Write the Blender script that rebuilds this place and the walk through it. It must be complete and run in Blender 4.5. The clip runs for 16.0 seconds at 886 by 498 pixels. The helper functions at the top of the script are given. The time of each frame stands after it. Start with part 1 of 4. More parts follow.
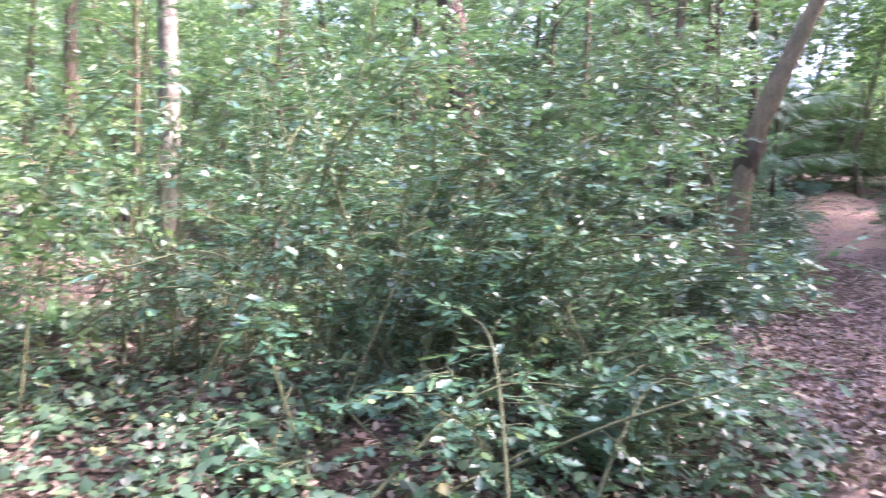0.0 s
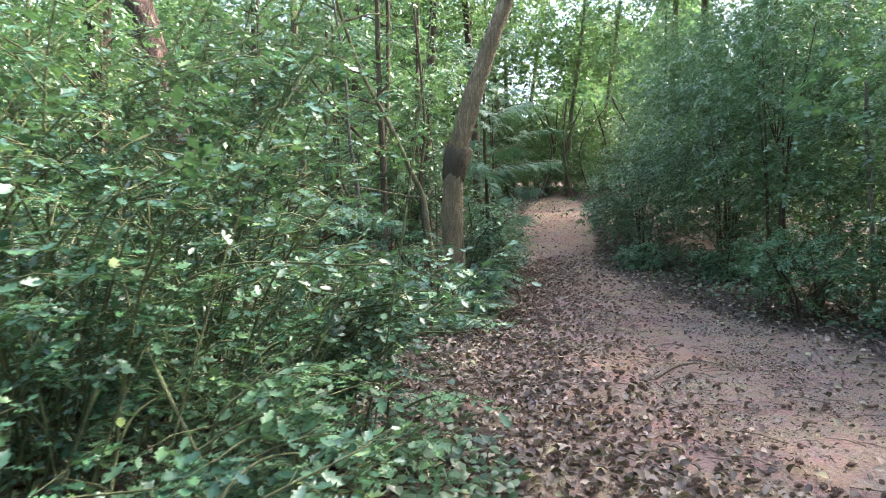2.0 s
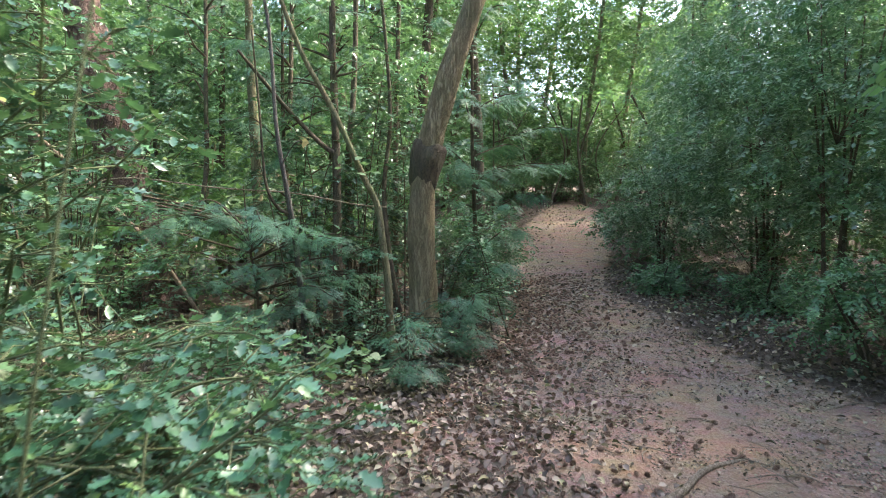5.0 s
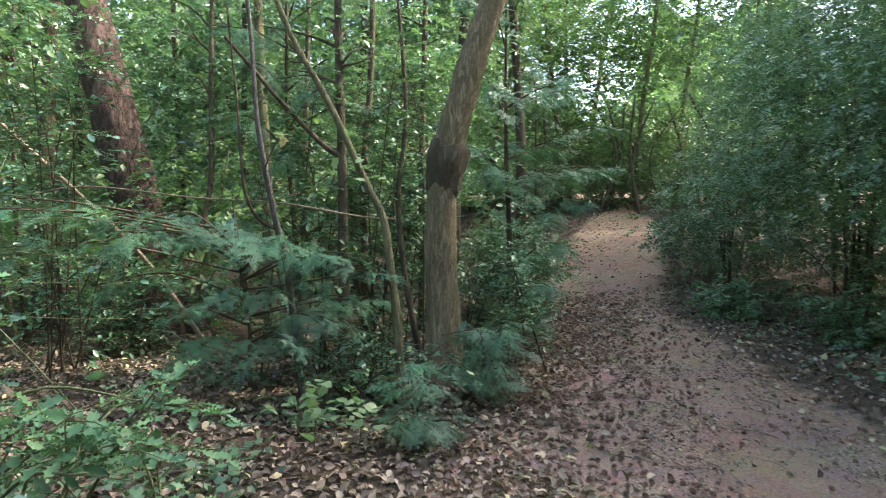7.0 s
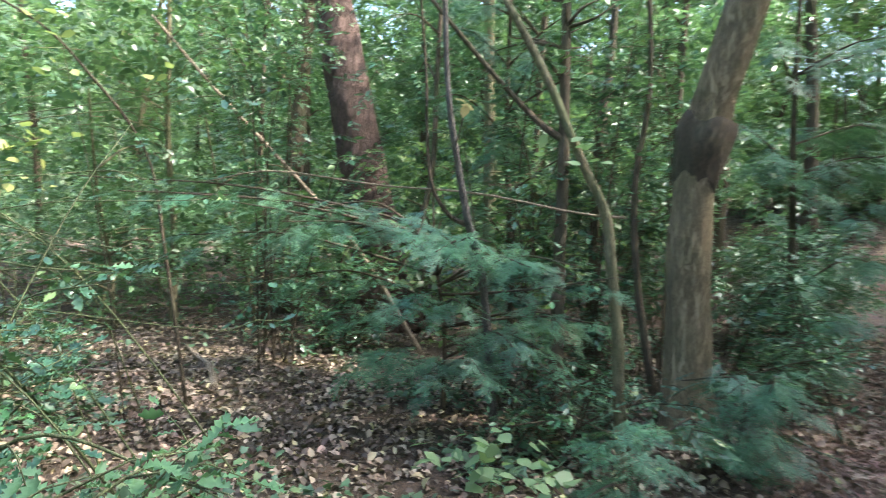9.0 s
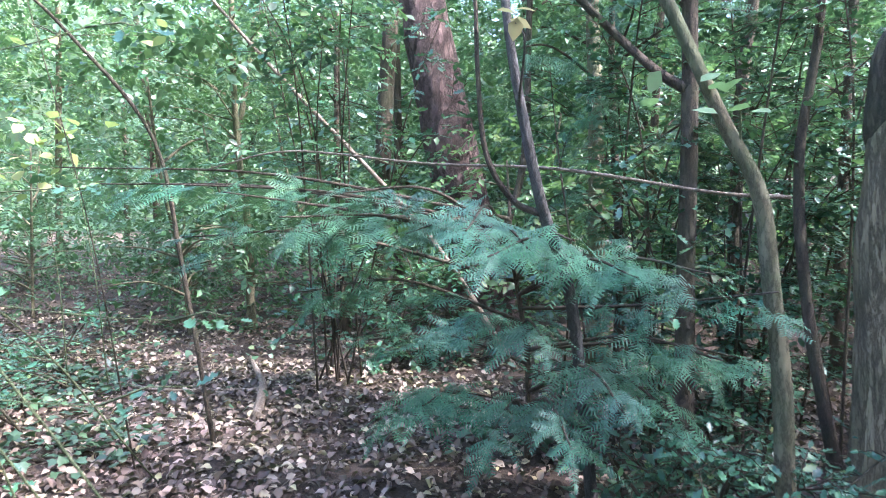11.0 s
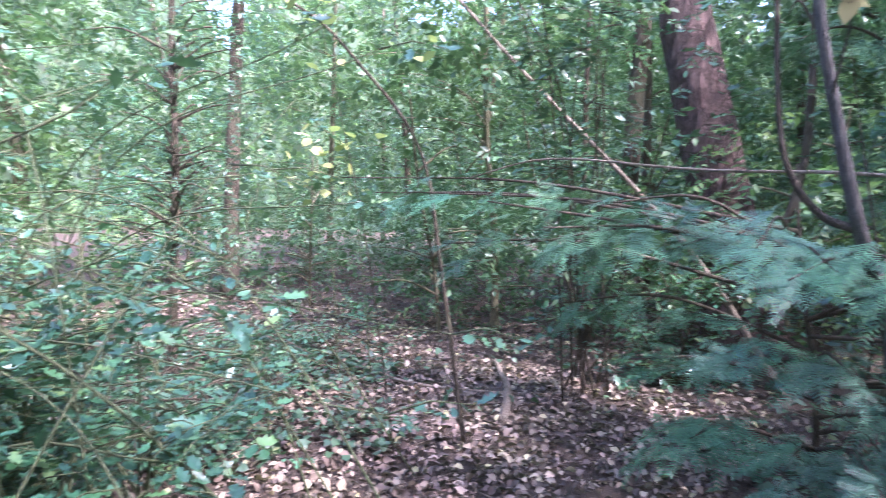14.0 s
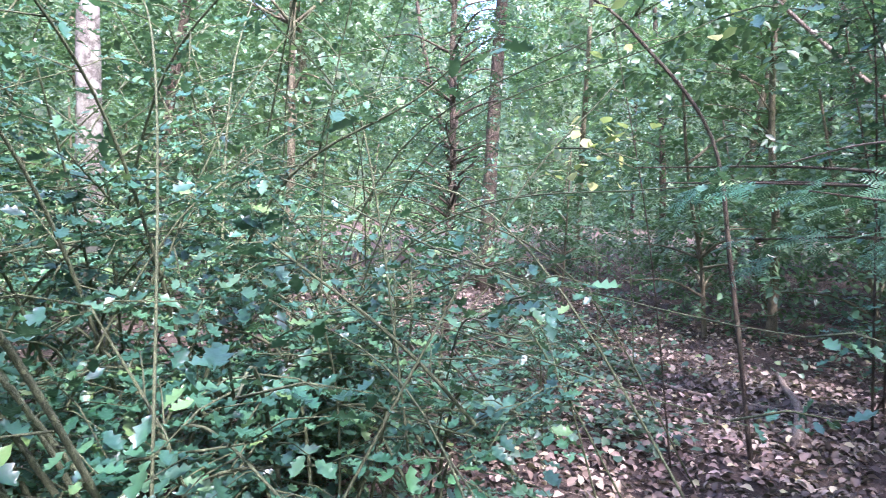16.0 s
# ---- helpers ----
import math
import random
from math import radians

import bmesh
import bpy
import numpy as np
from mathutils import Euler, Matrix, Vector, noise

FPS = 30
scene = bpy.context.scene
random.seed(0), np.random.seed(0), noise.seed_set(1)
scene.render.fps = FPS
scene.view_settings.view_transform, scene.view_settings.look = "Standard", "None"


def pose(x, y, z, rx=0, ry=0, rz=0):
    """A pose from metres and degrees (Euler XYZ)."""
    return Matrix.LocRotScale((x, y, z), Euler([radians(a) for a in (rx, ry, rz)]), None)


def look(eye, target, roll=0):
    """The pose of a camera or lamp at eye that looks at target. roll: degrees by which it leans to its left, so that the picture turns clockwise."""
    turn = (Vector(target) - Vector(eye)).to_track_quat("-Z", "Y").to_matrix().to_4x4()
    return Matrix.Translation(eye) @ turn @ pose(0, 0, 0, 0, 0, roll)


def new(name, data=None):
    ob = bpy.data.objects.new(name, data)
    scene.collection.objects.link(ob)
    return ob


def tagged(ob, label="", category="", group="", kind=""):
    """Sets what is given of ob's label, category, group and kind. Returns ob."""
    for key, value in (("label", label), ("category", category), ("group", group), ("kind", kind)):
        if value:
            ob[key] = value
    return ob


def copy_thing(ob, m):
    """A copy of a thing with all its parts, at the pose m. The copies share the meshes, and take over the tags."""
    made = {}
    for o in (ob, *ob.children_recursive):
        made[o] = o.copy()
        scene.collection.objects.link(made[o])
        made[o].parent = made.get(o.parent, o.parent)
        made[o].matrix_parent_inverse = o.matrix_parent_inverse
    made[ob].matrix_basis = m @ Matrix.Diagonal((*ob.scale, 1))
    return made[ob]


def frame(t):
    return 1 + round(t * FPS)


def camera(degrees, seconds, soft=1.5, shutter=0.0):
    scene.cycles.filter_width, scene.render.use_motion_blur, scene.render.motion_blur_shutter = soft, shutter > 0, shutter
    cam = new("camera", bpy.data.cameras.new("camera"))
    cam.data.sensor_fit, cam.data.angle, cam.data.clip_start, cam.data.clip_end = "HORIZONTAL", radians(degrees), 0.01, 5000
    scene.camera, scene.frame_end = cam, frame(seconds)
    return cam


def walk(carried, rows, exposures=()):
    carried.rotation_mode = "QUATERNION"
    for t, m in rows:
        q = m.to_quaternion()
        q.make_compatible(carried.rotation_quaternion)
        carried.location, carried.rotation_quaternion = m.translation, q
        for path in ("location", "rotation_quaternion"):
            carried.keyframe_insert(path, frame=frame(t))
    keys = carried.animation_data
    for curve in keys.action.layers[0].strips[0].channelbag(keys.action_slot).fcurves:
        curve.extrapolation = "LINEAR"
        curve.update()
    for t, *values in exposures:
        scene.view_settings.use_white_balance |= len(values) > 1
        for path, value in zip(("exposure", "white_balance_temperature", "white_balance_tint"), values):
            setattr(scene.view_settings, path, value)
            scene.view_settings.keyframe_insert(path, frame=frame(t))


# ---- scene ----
cam = camera(68.8, 16.0, 0.55, 0.5)
PATH = [
    (0, (-0.008, -0.024, 1.539), (0.002, 1.97, 1.389), 3.2),
    (0.5, (0.133, 0.05, 1.519), (0.441, 2.022, 1.407), 1.5),
    (1, (0.359, 0.355, 1.553), (0.935, 2.268, 1.469), -0.7),
    (1.5, (0.686, 0.528, 1.558), (1.376, 2.403, 1.488), -1.1),
    (2, (0.917, 0.69, 1.557), (1.617, 2.562, 1.482), -0.9),
    (2.5, (1.17, 1.043, 1.618), (1.882, 2.91, 1.533), -0.7),
    (3, (1.373, 1.296, 1.644), (2.118, 3.15, 1.57), -0.7),
    (3.5, (1.62, 1.569, 1.689), (2.362, 3.424, 1.617), -0.6),
    (4, (1.79, 1.789, 1.679), (2.504, 3.656, 1.62), -0.7),
    (4.2, (1.873, 1.907, 1.684), (2.576, 3.778, 1.611), -0.4),
    (6.3, (2.649, 3.064, 1.793), (3.194, 4.988, 1.736), -0.2),
    (6.5, (2.692, 3.183, 1.791), (3.229, 5.109, 1.735), -0.2),
    (7, (2.868, 3.436, 1.812), (3.366, 5.372, 1.765), -0.0),
    (7.5, (3.012, 3.697, 1.801), (3.294, 5.676, 1.758), 0.6),
    (8, (3.111, 4.097, 1.807), (3.174, 6.096, 1.749), 1.5),
    (8.5, (3.203, 4.37, 1.847), (3.128, 6.368, 1.794), 1.8),
    (9, (3.301, 4.697, 1.819), (3.03, 6.678, 1.758), 2.3),
    (9.2, (3.323, 4.834, 1.806), (2.951, 6.798, 1.735), 2.3),
    (11.3, (3.38, 6.221, 1.867), (2.718, 8.105, 1.767), 0.4),
    (11.5, (3.383, 6.287, 1.882), (2.689, 8.16, 1.792), 0.2),
    (12, (3.42, 6.294, 1.885), (2.607, 8.118, 1.793), 0.6),
    (12.5, (3.375, 6.236, 1.873), (2.473, 8.018, 1.781), 0.8),
    (13, (3.3, 6.196, 1.889), (2.324, 7.939, 1.793), 1.0),
    (13.5, (3.232, 6.152, 1.889), (2.135, 7.821, 1.784), 1.2),
    (14, (3.195, 6.112, 1.881), (1.939, 7.665, 1.772), 1.4),
    (14.5, (3.091, 6.051, 1.876), (1.657, 7.439, 1.748), 2.1),
    (15, (3.009, 6.01, 1.873), (1.425, 7.224, 1.738), 2.2),
    (15.5, (2.983, 5.975, 1.842), (1.309, 7.061, 1.712), 1.9),
    (16, (2.983, 5.971, 1.836), (1.256, 6.97, 1.697), 2.0),
]
walk(cam, [(t, look(eye, target, roll)) for t, eye, target, roll in PATH],
     exposures=[(0.0, 3.5, 6100, 44), (1.0, 3.45, 6250, 28), (2.0, 3.15, 6600, 16), (4.0, 3.05, 6700, 12), (7.0, 2.88, 6800, 9), (9.0, 3.05, 6400, 9), (11.5, 3.58, 5400, 27), (16.0, 2.95, 5400, 38)])

# ---- light ----
SUN_AZ, SUN_EL = 92.0, 50.0          # degrees: from +y towards +x, and above the horizon
world = bpy.data.worlds.new("sky")
scene.world = world
world.use_nodes = True
wn = world.node_tree
sky = wn.nodes.new("ShaderNodeTexSky")
sky.sky_type = "NISHITA"
sky.sun_disc = False
sky.sun_elevation = radians(SUN_EL)
sky.sun_rotation = radians(SUN_AZ)
sky.dust_density = 3.0
bg = wn.nodes["Background"]
wn.links.new(sky.outputs[0], bg.inputs[0])
bg.inputs[1].default_value = 0.15
sun = new("sun", bpy.data.lights.new("sun", "SUN"))
sun.data.energy = 2.4
sun.data.angle = radians(3)
sun.data.color = (1.0, 0.94, 0.82)
a, e = radians(SUN_AZ), radians(SUN_EL)
to_sun = Vector((math.sin(a) * math.cos(e), math.cos(a) * math.cos(e), math.sin(e)))
sun.matrix_world = look(to_sun * 60, (0, 0, 0))
scene.view_settings.exposure = 0.0

rng = np.random.default_rng(7)


# ---- materials ----
def material(name):
    m = bpy.data.materials.new(name)
    m.use_nodes = True
    nt = m.node_tree
    return m, nt, nt.nodes["Principled BSDF"], nt.nodes["Material Output"]


def ramp(nt, stops):
    r = nt.nodes.new("ShaderNodeValToRGB")
    while len(r.color_ramp.elements) < len(stops):
        r.color_ramp.elements.new(0.5)
    for el, (p, c) in zip(r.color_ramp.elements, stops):
        el.position, el.color = p, (*c, 1)
    return r


def noise_node(nt, scale, detail=4, coords=None, rough=0.6):
    n = nt.nodes.new("ShaderNodeTexNoise")
    n.inputs["Scale"].default_value = scale
    n.inputs["Detail"].default_value = detail
    n.inputs["Roughness"].default_value = rough
    if coords is not None:
        nt.links.new(coords, n.inputs["Vector"])
    return n


def mix_rgb(nt, fac, one, two, blend="MIX"):
    n = nt.nodes.new("ShaderNodeMix")
    n.data_type, n.blend_type = "RGBA", blend
    for sock, v in ((n.inputs[0], fac), (n.inputs[6], one), (n.inputs[7], two)):
        if isinstance(v, (int, float)):
            sock.default_value = v
        elif isinstance(v, tuple):
            sock.default_value = (*v, 1)
        else:
            nt.links.new(v, sock)
    return n.outputs[2]


def leaf_material(name, stops, rough=0.4, through_light=0.35, patch=0.5, spec=0.5, sat=0.8):
    """Leaves: colour differs from leaf to leaf and in soft patches; some light passes through."""
    m, nt, b, out = material(name)
    geo = nt.nodes.new("ShaderNodeNewGeometry")
    r = ramp(nt, stops)
    nt.links.new(geo.outputs["Random Per Island"], r.inputs[0])
    tc = nt.nodes.new("ShaderNodeTexCoord")
    n = noise_node(nt, 1.3, 3, tc.outputs["Object"])
    veins = noise_node(nt, 60, 2, tc.outputs["Object"])
    dark = mix_rgb(nt, patch, r.outputs[0], n.outputs["Color"], "SOFT_LIGHT")
    col = mix_rgb(nt, 0.25, dark, veins.outputs["Color"], "SOFT_LIGHT")
    hs = nt.nodes.new("ShaderNodeHueSaturation")
    hs.inputs["Saturation"].default_value = sat
    nt.links.new(col, hs.inputs["Color"])
    nt.links.new(hs.outputs[0], b.inputs["Base Color"])
    b.inputs["Roughness"].default_value = rough
    b.inputs["Specular IOR Level"].default_value = spec
    bump = nt.nodes.new("ShaderNodeBump")
    bump.inputs["Strength"].default_value = 0.25
    bump.inputs["Distance"].default_value = 0.004
    nt.links.new(veins.outputs[0], bump.inputs["Height"])
    nt.links.new(bump.outputs[0], b.inputs["Normal"])
    tr = nt.nodes.new("ShaderNodeBsdfTranslucent")
    yel = mix_rgb(nt, 0.5, hs.outputs[0], (0.16, 0.32, 0.075), "MIX")
    nt.links.new(yel, tr.inputs[0])
    mx = nt.nodes.new("ShaderNodeMixShader")
    mx.inputs[0].default_value = through_light
    nt.links.new(b.outputs[0], mx.inputs[1])
    nt.links.new(tr.outputs[0], mx.inputs[2])
    nt.links.new(mx.outputs[0], out.inputs[0])
    return m


def bark_material(name, one, two, three, scale=14, stretch=0.25, depth=0.02, moss=0.0):
    m, nt, b, out = material(name)
    tc = nt.nodes.new("ShaderNodeTexCoord")
    mp = nt.nodes.new("ShaderNodeMapping")
    mp.inputs["Scale"].default_value = (1, 1, stretch)
    nt.links.new(tc.outputs["Object"], mp.inputs[0])
    n = noise_node(nt, scale, 8, mp.outputs[0], 0.7)
    v = nt.nodes.new("ShaderNodeTexVoronoi")
    v.feature = "DISTANCE_TO_EDGE"
    v.inputs["Scale"].default_value = scale * 0.8
    wob = mix_rgb(nt, 0.22, mp.outputs[0], n.outputs["Color"], "MIX")
    nt.links.new(wob, v.inputs["Vector"])
    r = ramp(nt, [(0.25, one), (0.5, two), (0.75, three)])
    nt.links.new(n.outputs[0], r.inputs[0])
    crack = ramp(nt, [(0.0, (0.3, 0.27, 0.25)), (0.07, (0.7, 0.68, 0.66)), (0.2, (1, 1, 1))])
    nt.links.new(v.outputs["Distance"], crack.inputs[0])
    col = mix_rgb(nt, 0.8, r.outputs[0], crack.outputs[0], "MULTIPLY")
    if moss:
        n2 = noise_node(nt, 2.5, 5, tc.outputs["Object"])
        mr = ramp(nt, [(0.45, (0, 0, 0)), (0.65, (moss, moss, moss))])
        nt.links.new(n2.outputs[0], mr.inputs[0])
        col = mix_rgb(nt, mr.outputs[0], col, (0.07, 0.1, 0.035))
    nt.links.new(col, b.inputs["Base Color"])
    b.inputs["Roughness"].default_value = 0.9
    h = nt.nodes.new("ShaderNodeMath")
    h.operation = "ADD"
    nt.links.new(n.outputs[0], h.inputs[0])
    nt.links.new(crack.outputs[0], h.inputs[1])
    bump = nt.nodes.new("ShaderNodeBump")
    bump.inputs["Strength"].default_value = 0.9
    bump.inputs["Distance"].default_value = depth
    nt.links.new(h.outputs[0], bump.inputs["Height"])
    nt.links.new(bump.outputs[0], b.inputs["Normal"])
    return m


M_HOLLY = leaf_material("holly_leaf", [(0.0, (0.023, 0.08, 0.046)), (0.6, (0.043, 0.135, 0.072)), (0.9, (0.085, 0.21, 0.085)), (1.0, (0.17, 0.27, 0.07))], 0.32, 0.22, 0.5, 0.75, 0.92)
M_HOLLY_NEW = leaf_material("young_holly_leaf", [(0.0, (0.045, 0.14, 0.06)), (0.6, (0.07, 0.2, 0.08)), (1.0, (0.12, 0.28, 0.08))], 0.4, 0.35, 0.3)
M_YEW = leaf_material("yew_needle", [(0.0, (0.036, 0.096, 0.06)), (0.6, (0.06, 0.155, 0.092)), (1.0, (0.105, 0.22, 0.125))], 0.48, 0.24, 0.6, 0.42, 0.98)
M_DARK = leaf_material("dark_shrub_leaf", [(0.0, (0.05, 0.125, 0.065)), (0.7, (0.095, 0.205, 0.1)), (1.0, (0.16, 0.29, 0.13))], 0.31, 0.34, 0.7, 0.85, 0.9)
M_MID = leaf_material("woodland_leaf", [(0.0, (0.045, 0.11, 0.04)), (0.6, (0.065, 0.145, 0.052)), (1.0, (0.12, 0.22, 0.08))], 0.36, 0.32, 0.7, 0.6, 0.86)
# paler, yellower than the woodland leaf: sunlight put into the leaf colour
M_BRIGHT = leaf_material("sunlit_tone_leaf", [(0.0, (0.06, 0.13, 0.045)), (0.6, (0.1, 0.195, 0.06)), (1.0, (0.18, 0.28, 0.08))], 0.42, 0.42, 0.7, 0.5, 0.86)
M_FAR = leaf_material("distant_foliage", [(0.0, (0.07, 0.12, 0.05)), (1.0, (0.09, 0.15, 0.06))], 0.8, 0.3, 0.9)
M_IVY = leaf_material("ivy_leaf", [(0.0, (0.028, 0.075, 0.035)), (0.6, (0.048, 0.118, 0.05)), (0.95, (0.09, 0.18, 0.065)), (1.0, (0.25, 0.25, 0.05))], 0.4, 0.2, 0.4, 0.6)
M_HAZEL = leaf_material("pale_leaf", [(0.0, (0.1, 0.2, 0.08)), (0.6, (0.17, 0.28, 0.115)), (1.0, (0.3, 0.31, 0.14))], 0.5, 0.4, 0.3)
M_YELLOW = leaf_material("yellowing_leaf", [(0.0, (0.16, 0.26, 0.05)), (0.4, (0.4, 0.4, 0.06)), (0.8, (0.5, 0.38, 0.08)), (1.0, (0.55, 0.34, 0.18))], 0.5, 0.45, 0.2)
M_DEAD = leaf_material("dead_leaf", [(0.0, (0.45, 0.28, 0.14)), (1.0, (0.6, 0.42, 0.26))], 0.6, 0.3, 0.2)
M_LITTER = leaf_material("leaf_litter", [(0.0, (0.055, 0.034, 0.025)), (0.35, (0.13, 0.082, 0.055)), (0.7, (0.25, 0.165, 0.11)), (0.93, (0.4, 0.3, 0.2)), (1.0, (0.42, 0.36, 0.12))], 0.65, 0.1, 0.4)
M_CONE = bark_material("pine_cone", (0.16, 0.1, 0.072), (0.3, 0.19, 0.137), (0.43, 0.3, 0.22), 60, 1.0, 0.004)
M_BARK = bark_material("brown_bark", (0.17, 0.13, 0.075), (0.33, 0.255, 0.15), (0.46, 0.37, 0.235), 26, 0.16, 0.02, 0.35)
M_PINE = bark_material("pine_bark", (0.055, 0.034, 0.028), (0.125, 0.075, 0.062), (0.24, 0.16, 0.13), 13, 0.42, 0.06)
M_STEM = bark_material("smooth_bark", (0.1, 0.088, 0.05), (0.19, 0.165, 0.095), (0.28, 0.245, 0.15), 20, 0.3, 0.006, 0.6)
M_GREYSTEM = bark_material("grey_bark", (0.07, 0.065, 0.06), (0.12, 0.11, 0.1), (0.2, 0.18, 0.16), 30, 0.3, 0.005)
M_DARKSTEM = bark_material("dark_bark", (0.05, 0.036, 0.024), (0.1, 0.074, 0.048), (0.165, 0.125, 0.08), 24, 0.3, 0.008, 0.3)
M_PALE = bark_material("pale_bark", (0.12, 0.112, 0.088), (0.21, 0.195, 0.155), (0.3, 0.285, 0.235), 12, 0.8, 0.006, 0.6)
M_GREENSTEM = bark_material("green_stem", (0.08, 0.1, 0.045), (0.14, 0.165, 0.075), (0.21, 0.23, 0.12), 40, 0.3, 0.002)
M_DEADWOOD = bark_material("dead_wood", (0.16, 0.12, 0.085), (0.28, 0.22, 0.16), (0.4, 0.33, 0.25), 30, 0.3, 0.005)


def ground_material():
    m, nt, b, out = material("forest_floor")
    at = nt.nodes.new("ShaderNodeAttribute")
    at.attribute_name = "trodden"
    tc = nt.nodes.new("ShaderNodeTexCoord")
    fine = noise_node(nt, 45, 8, tc.outputs["Object"], 0.75)
    mid = noise_node(nt, 5, 6, tc.outputs["Object"], 0.65)
    big = noise_node(nt, 0.9, 4, tc.outputs["Object"])
    soil = ramp(nt, [(0.3, (0.15, 0.094, 0.066)), (0.5, (0.29, 0.192, 0.135)), (0.72, (0.44, 0.325, 0.245))])
    nt.links.new(fine.outputs[0], soil.inputs[0])
    humus = ramp(nt, [(0.3, (0.025, 0.018, 0.012)), (0.5, (0.065, 0.042, 0.028)), (0.7, (0.14, 0.095, 0.06))])
    nt.links.new(fine.outputs[0], humus.inputs[0])
    soil2 = mix_rgb(nt, 0.5, soil.outputs[0], mid.outputs["Color"], "SOFT_LIGHT")
    soil3 = mix_rgb(nt, 0.35, soil2, big.outputs["Color"], "SOFT_LIGHT")
    edge = nt.nodes.new("ShaderNodeMath")
    edge.operation = "MULTIPLY_ADD"
    nt.links.new(mid.outputs[0], edge.inputs[0])
    edge.inputs[1].default_value = 0.9
    nt.links.new(at.outputs["Fac"], edge.inputs[2])
    sharp = ramp(nt, [(0.75, (0, 0, 0)), (1.0, (1, 1, 1))])
    nt.links.new(edge.outputs[0], sharp.inputs[0])
    nt.links.new(mix_rgb(nt, sharp.outputs[0], humus.outputs[0], soil3), b.inputs["Base Color"])
    b.inputs["Roughness"].default_value = 0.92
    h = nt.nodes.new("ShaderNodeMath")
    h.operation = "ADD"
    nt.links.new(fine.outputs[0], h.inputs[0])
    nt.links.new(mid.outputs[0], h.inputs[1])
    bump = nt.nodes.new("ShaderNodeBump")
    bump.inputs["Strength"].default_value = 0.8
    bump.inputs["Distance"].default_value = 0.05
    nt.links.new(h.outputs[0], bump.inputs["Height"])
    nt.links.new(bump.outputs[0], b.inputs["Normal"])
    return m


M_GROUND = ground_material()


# ---- the lie of the land ----
def smooth(a, b, x):
    u = np.clip((x - a) / (b - a), 0, 1)
    return u * u * (3 - 2 * u)


def height(x, y):
    """Height of the ground: a faint rise ahead, steeper where the path goes up."""
    x, y = np.asarray(x, float), np.asarray(y, float)
    s = 0.45 * x + 0.89 * y
    z = 0.024 * np.clip(s, -10, 10) + smooth(2, 9, x) * 0.085 * np.clip(s - 10, 0, 40) + smooth(2, 9, x) * 0.075 * np.clip(s - 16.5, 0, 14)
    return z + 0.025 * np.sin(1.7 * x + 0.6) * np.sin(1.3 * y) + 0.012 * np.sin(4.1 * x) * np.cos(3.7 * y + 1)


LEFT_EDGE = [(-6, -3.2), (-2, -2.6), (0, -1.2), (1.8, 1.2), (3.8, 2.65), (6.2, 3.1), (7.5, 3.85), (9.0, 4.85), (11.5, 6.4), (15.6, 8.1), (17.2, 9.0), (22.9, 12.9), (25, 15.2), (60, 15.2)]
RIGHT_EDGE = [(-6, 0.5), (-2, 3.5), (3, 6.2), (5.8, 7.4), (6.7, 7.45), (8.7, 7.8), (12.4, 8.6), (14.4, 10.1), (21.4, 14.3), (25, 15.2), (60, 15.2)]


def path_side(x, y):
    """Distances into the path from its left and right edges (positive inside)."""
    l = np.interp(y, [p[0] for p in LEFT_EDGE], [p[1] for p in LEFT_EDGE])
    r = np.interp(y, [p[0] for p in RIGHT_EDGE], [p[1] for p in RIGHT_EDGE])
    return x - l, r - x


# ---- mesh tools ----
def mesh_from(name, verts, faces_flat, sizes, smooth_faces=False):
    me = bpy.data.meshes.new(name)
    verts = np.asarray(verts, np.float32)
    faces_flat, sizes = np.asarray(faces_flat, np.int32), np.asarray(sizes, np.int32)
    me.vertices.add(len(verts))
    me.vertices.foreach_set("co", verts.ravel())
    me.loops.add(len(faces_flat))
    me.loops.foreach_set("vertex_index", faces_flat)
    me.polygons.add(len(sizes))
    me.polygons.foreach_set("loop_start", np.concatenate([[0], np.cumsum(sizes)[:-1]]).astype(np.int32))
    me.update(calc_edges=True)
    if smooth_faces:
        me.polygons.foreach_set("use_smooth", np.ones(len(sizes), bool))
    return me


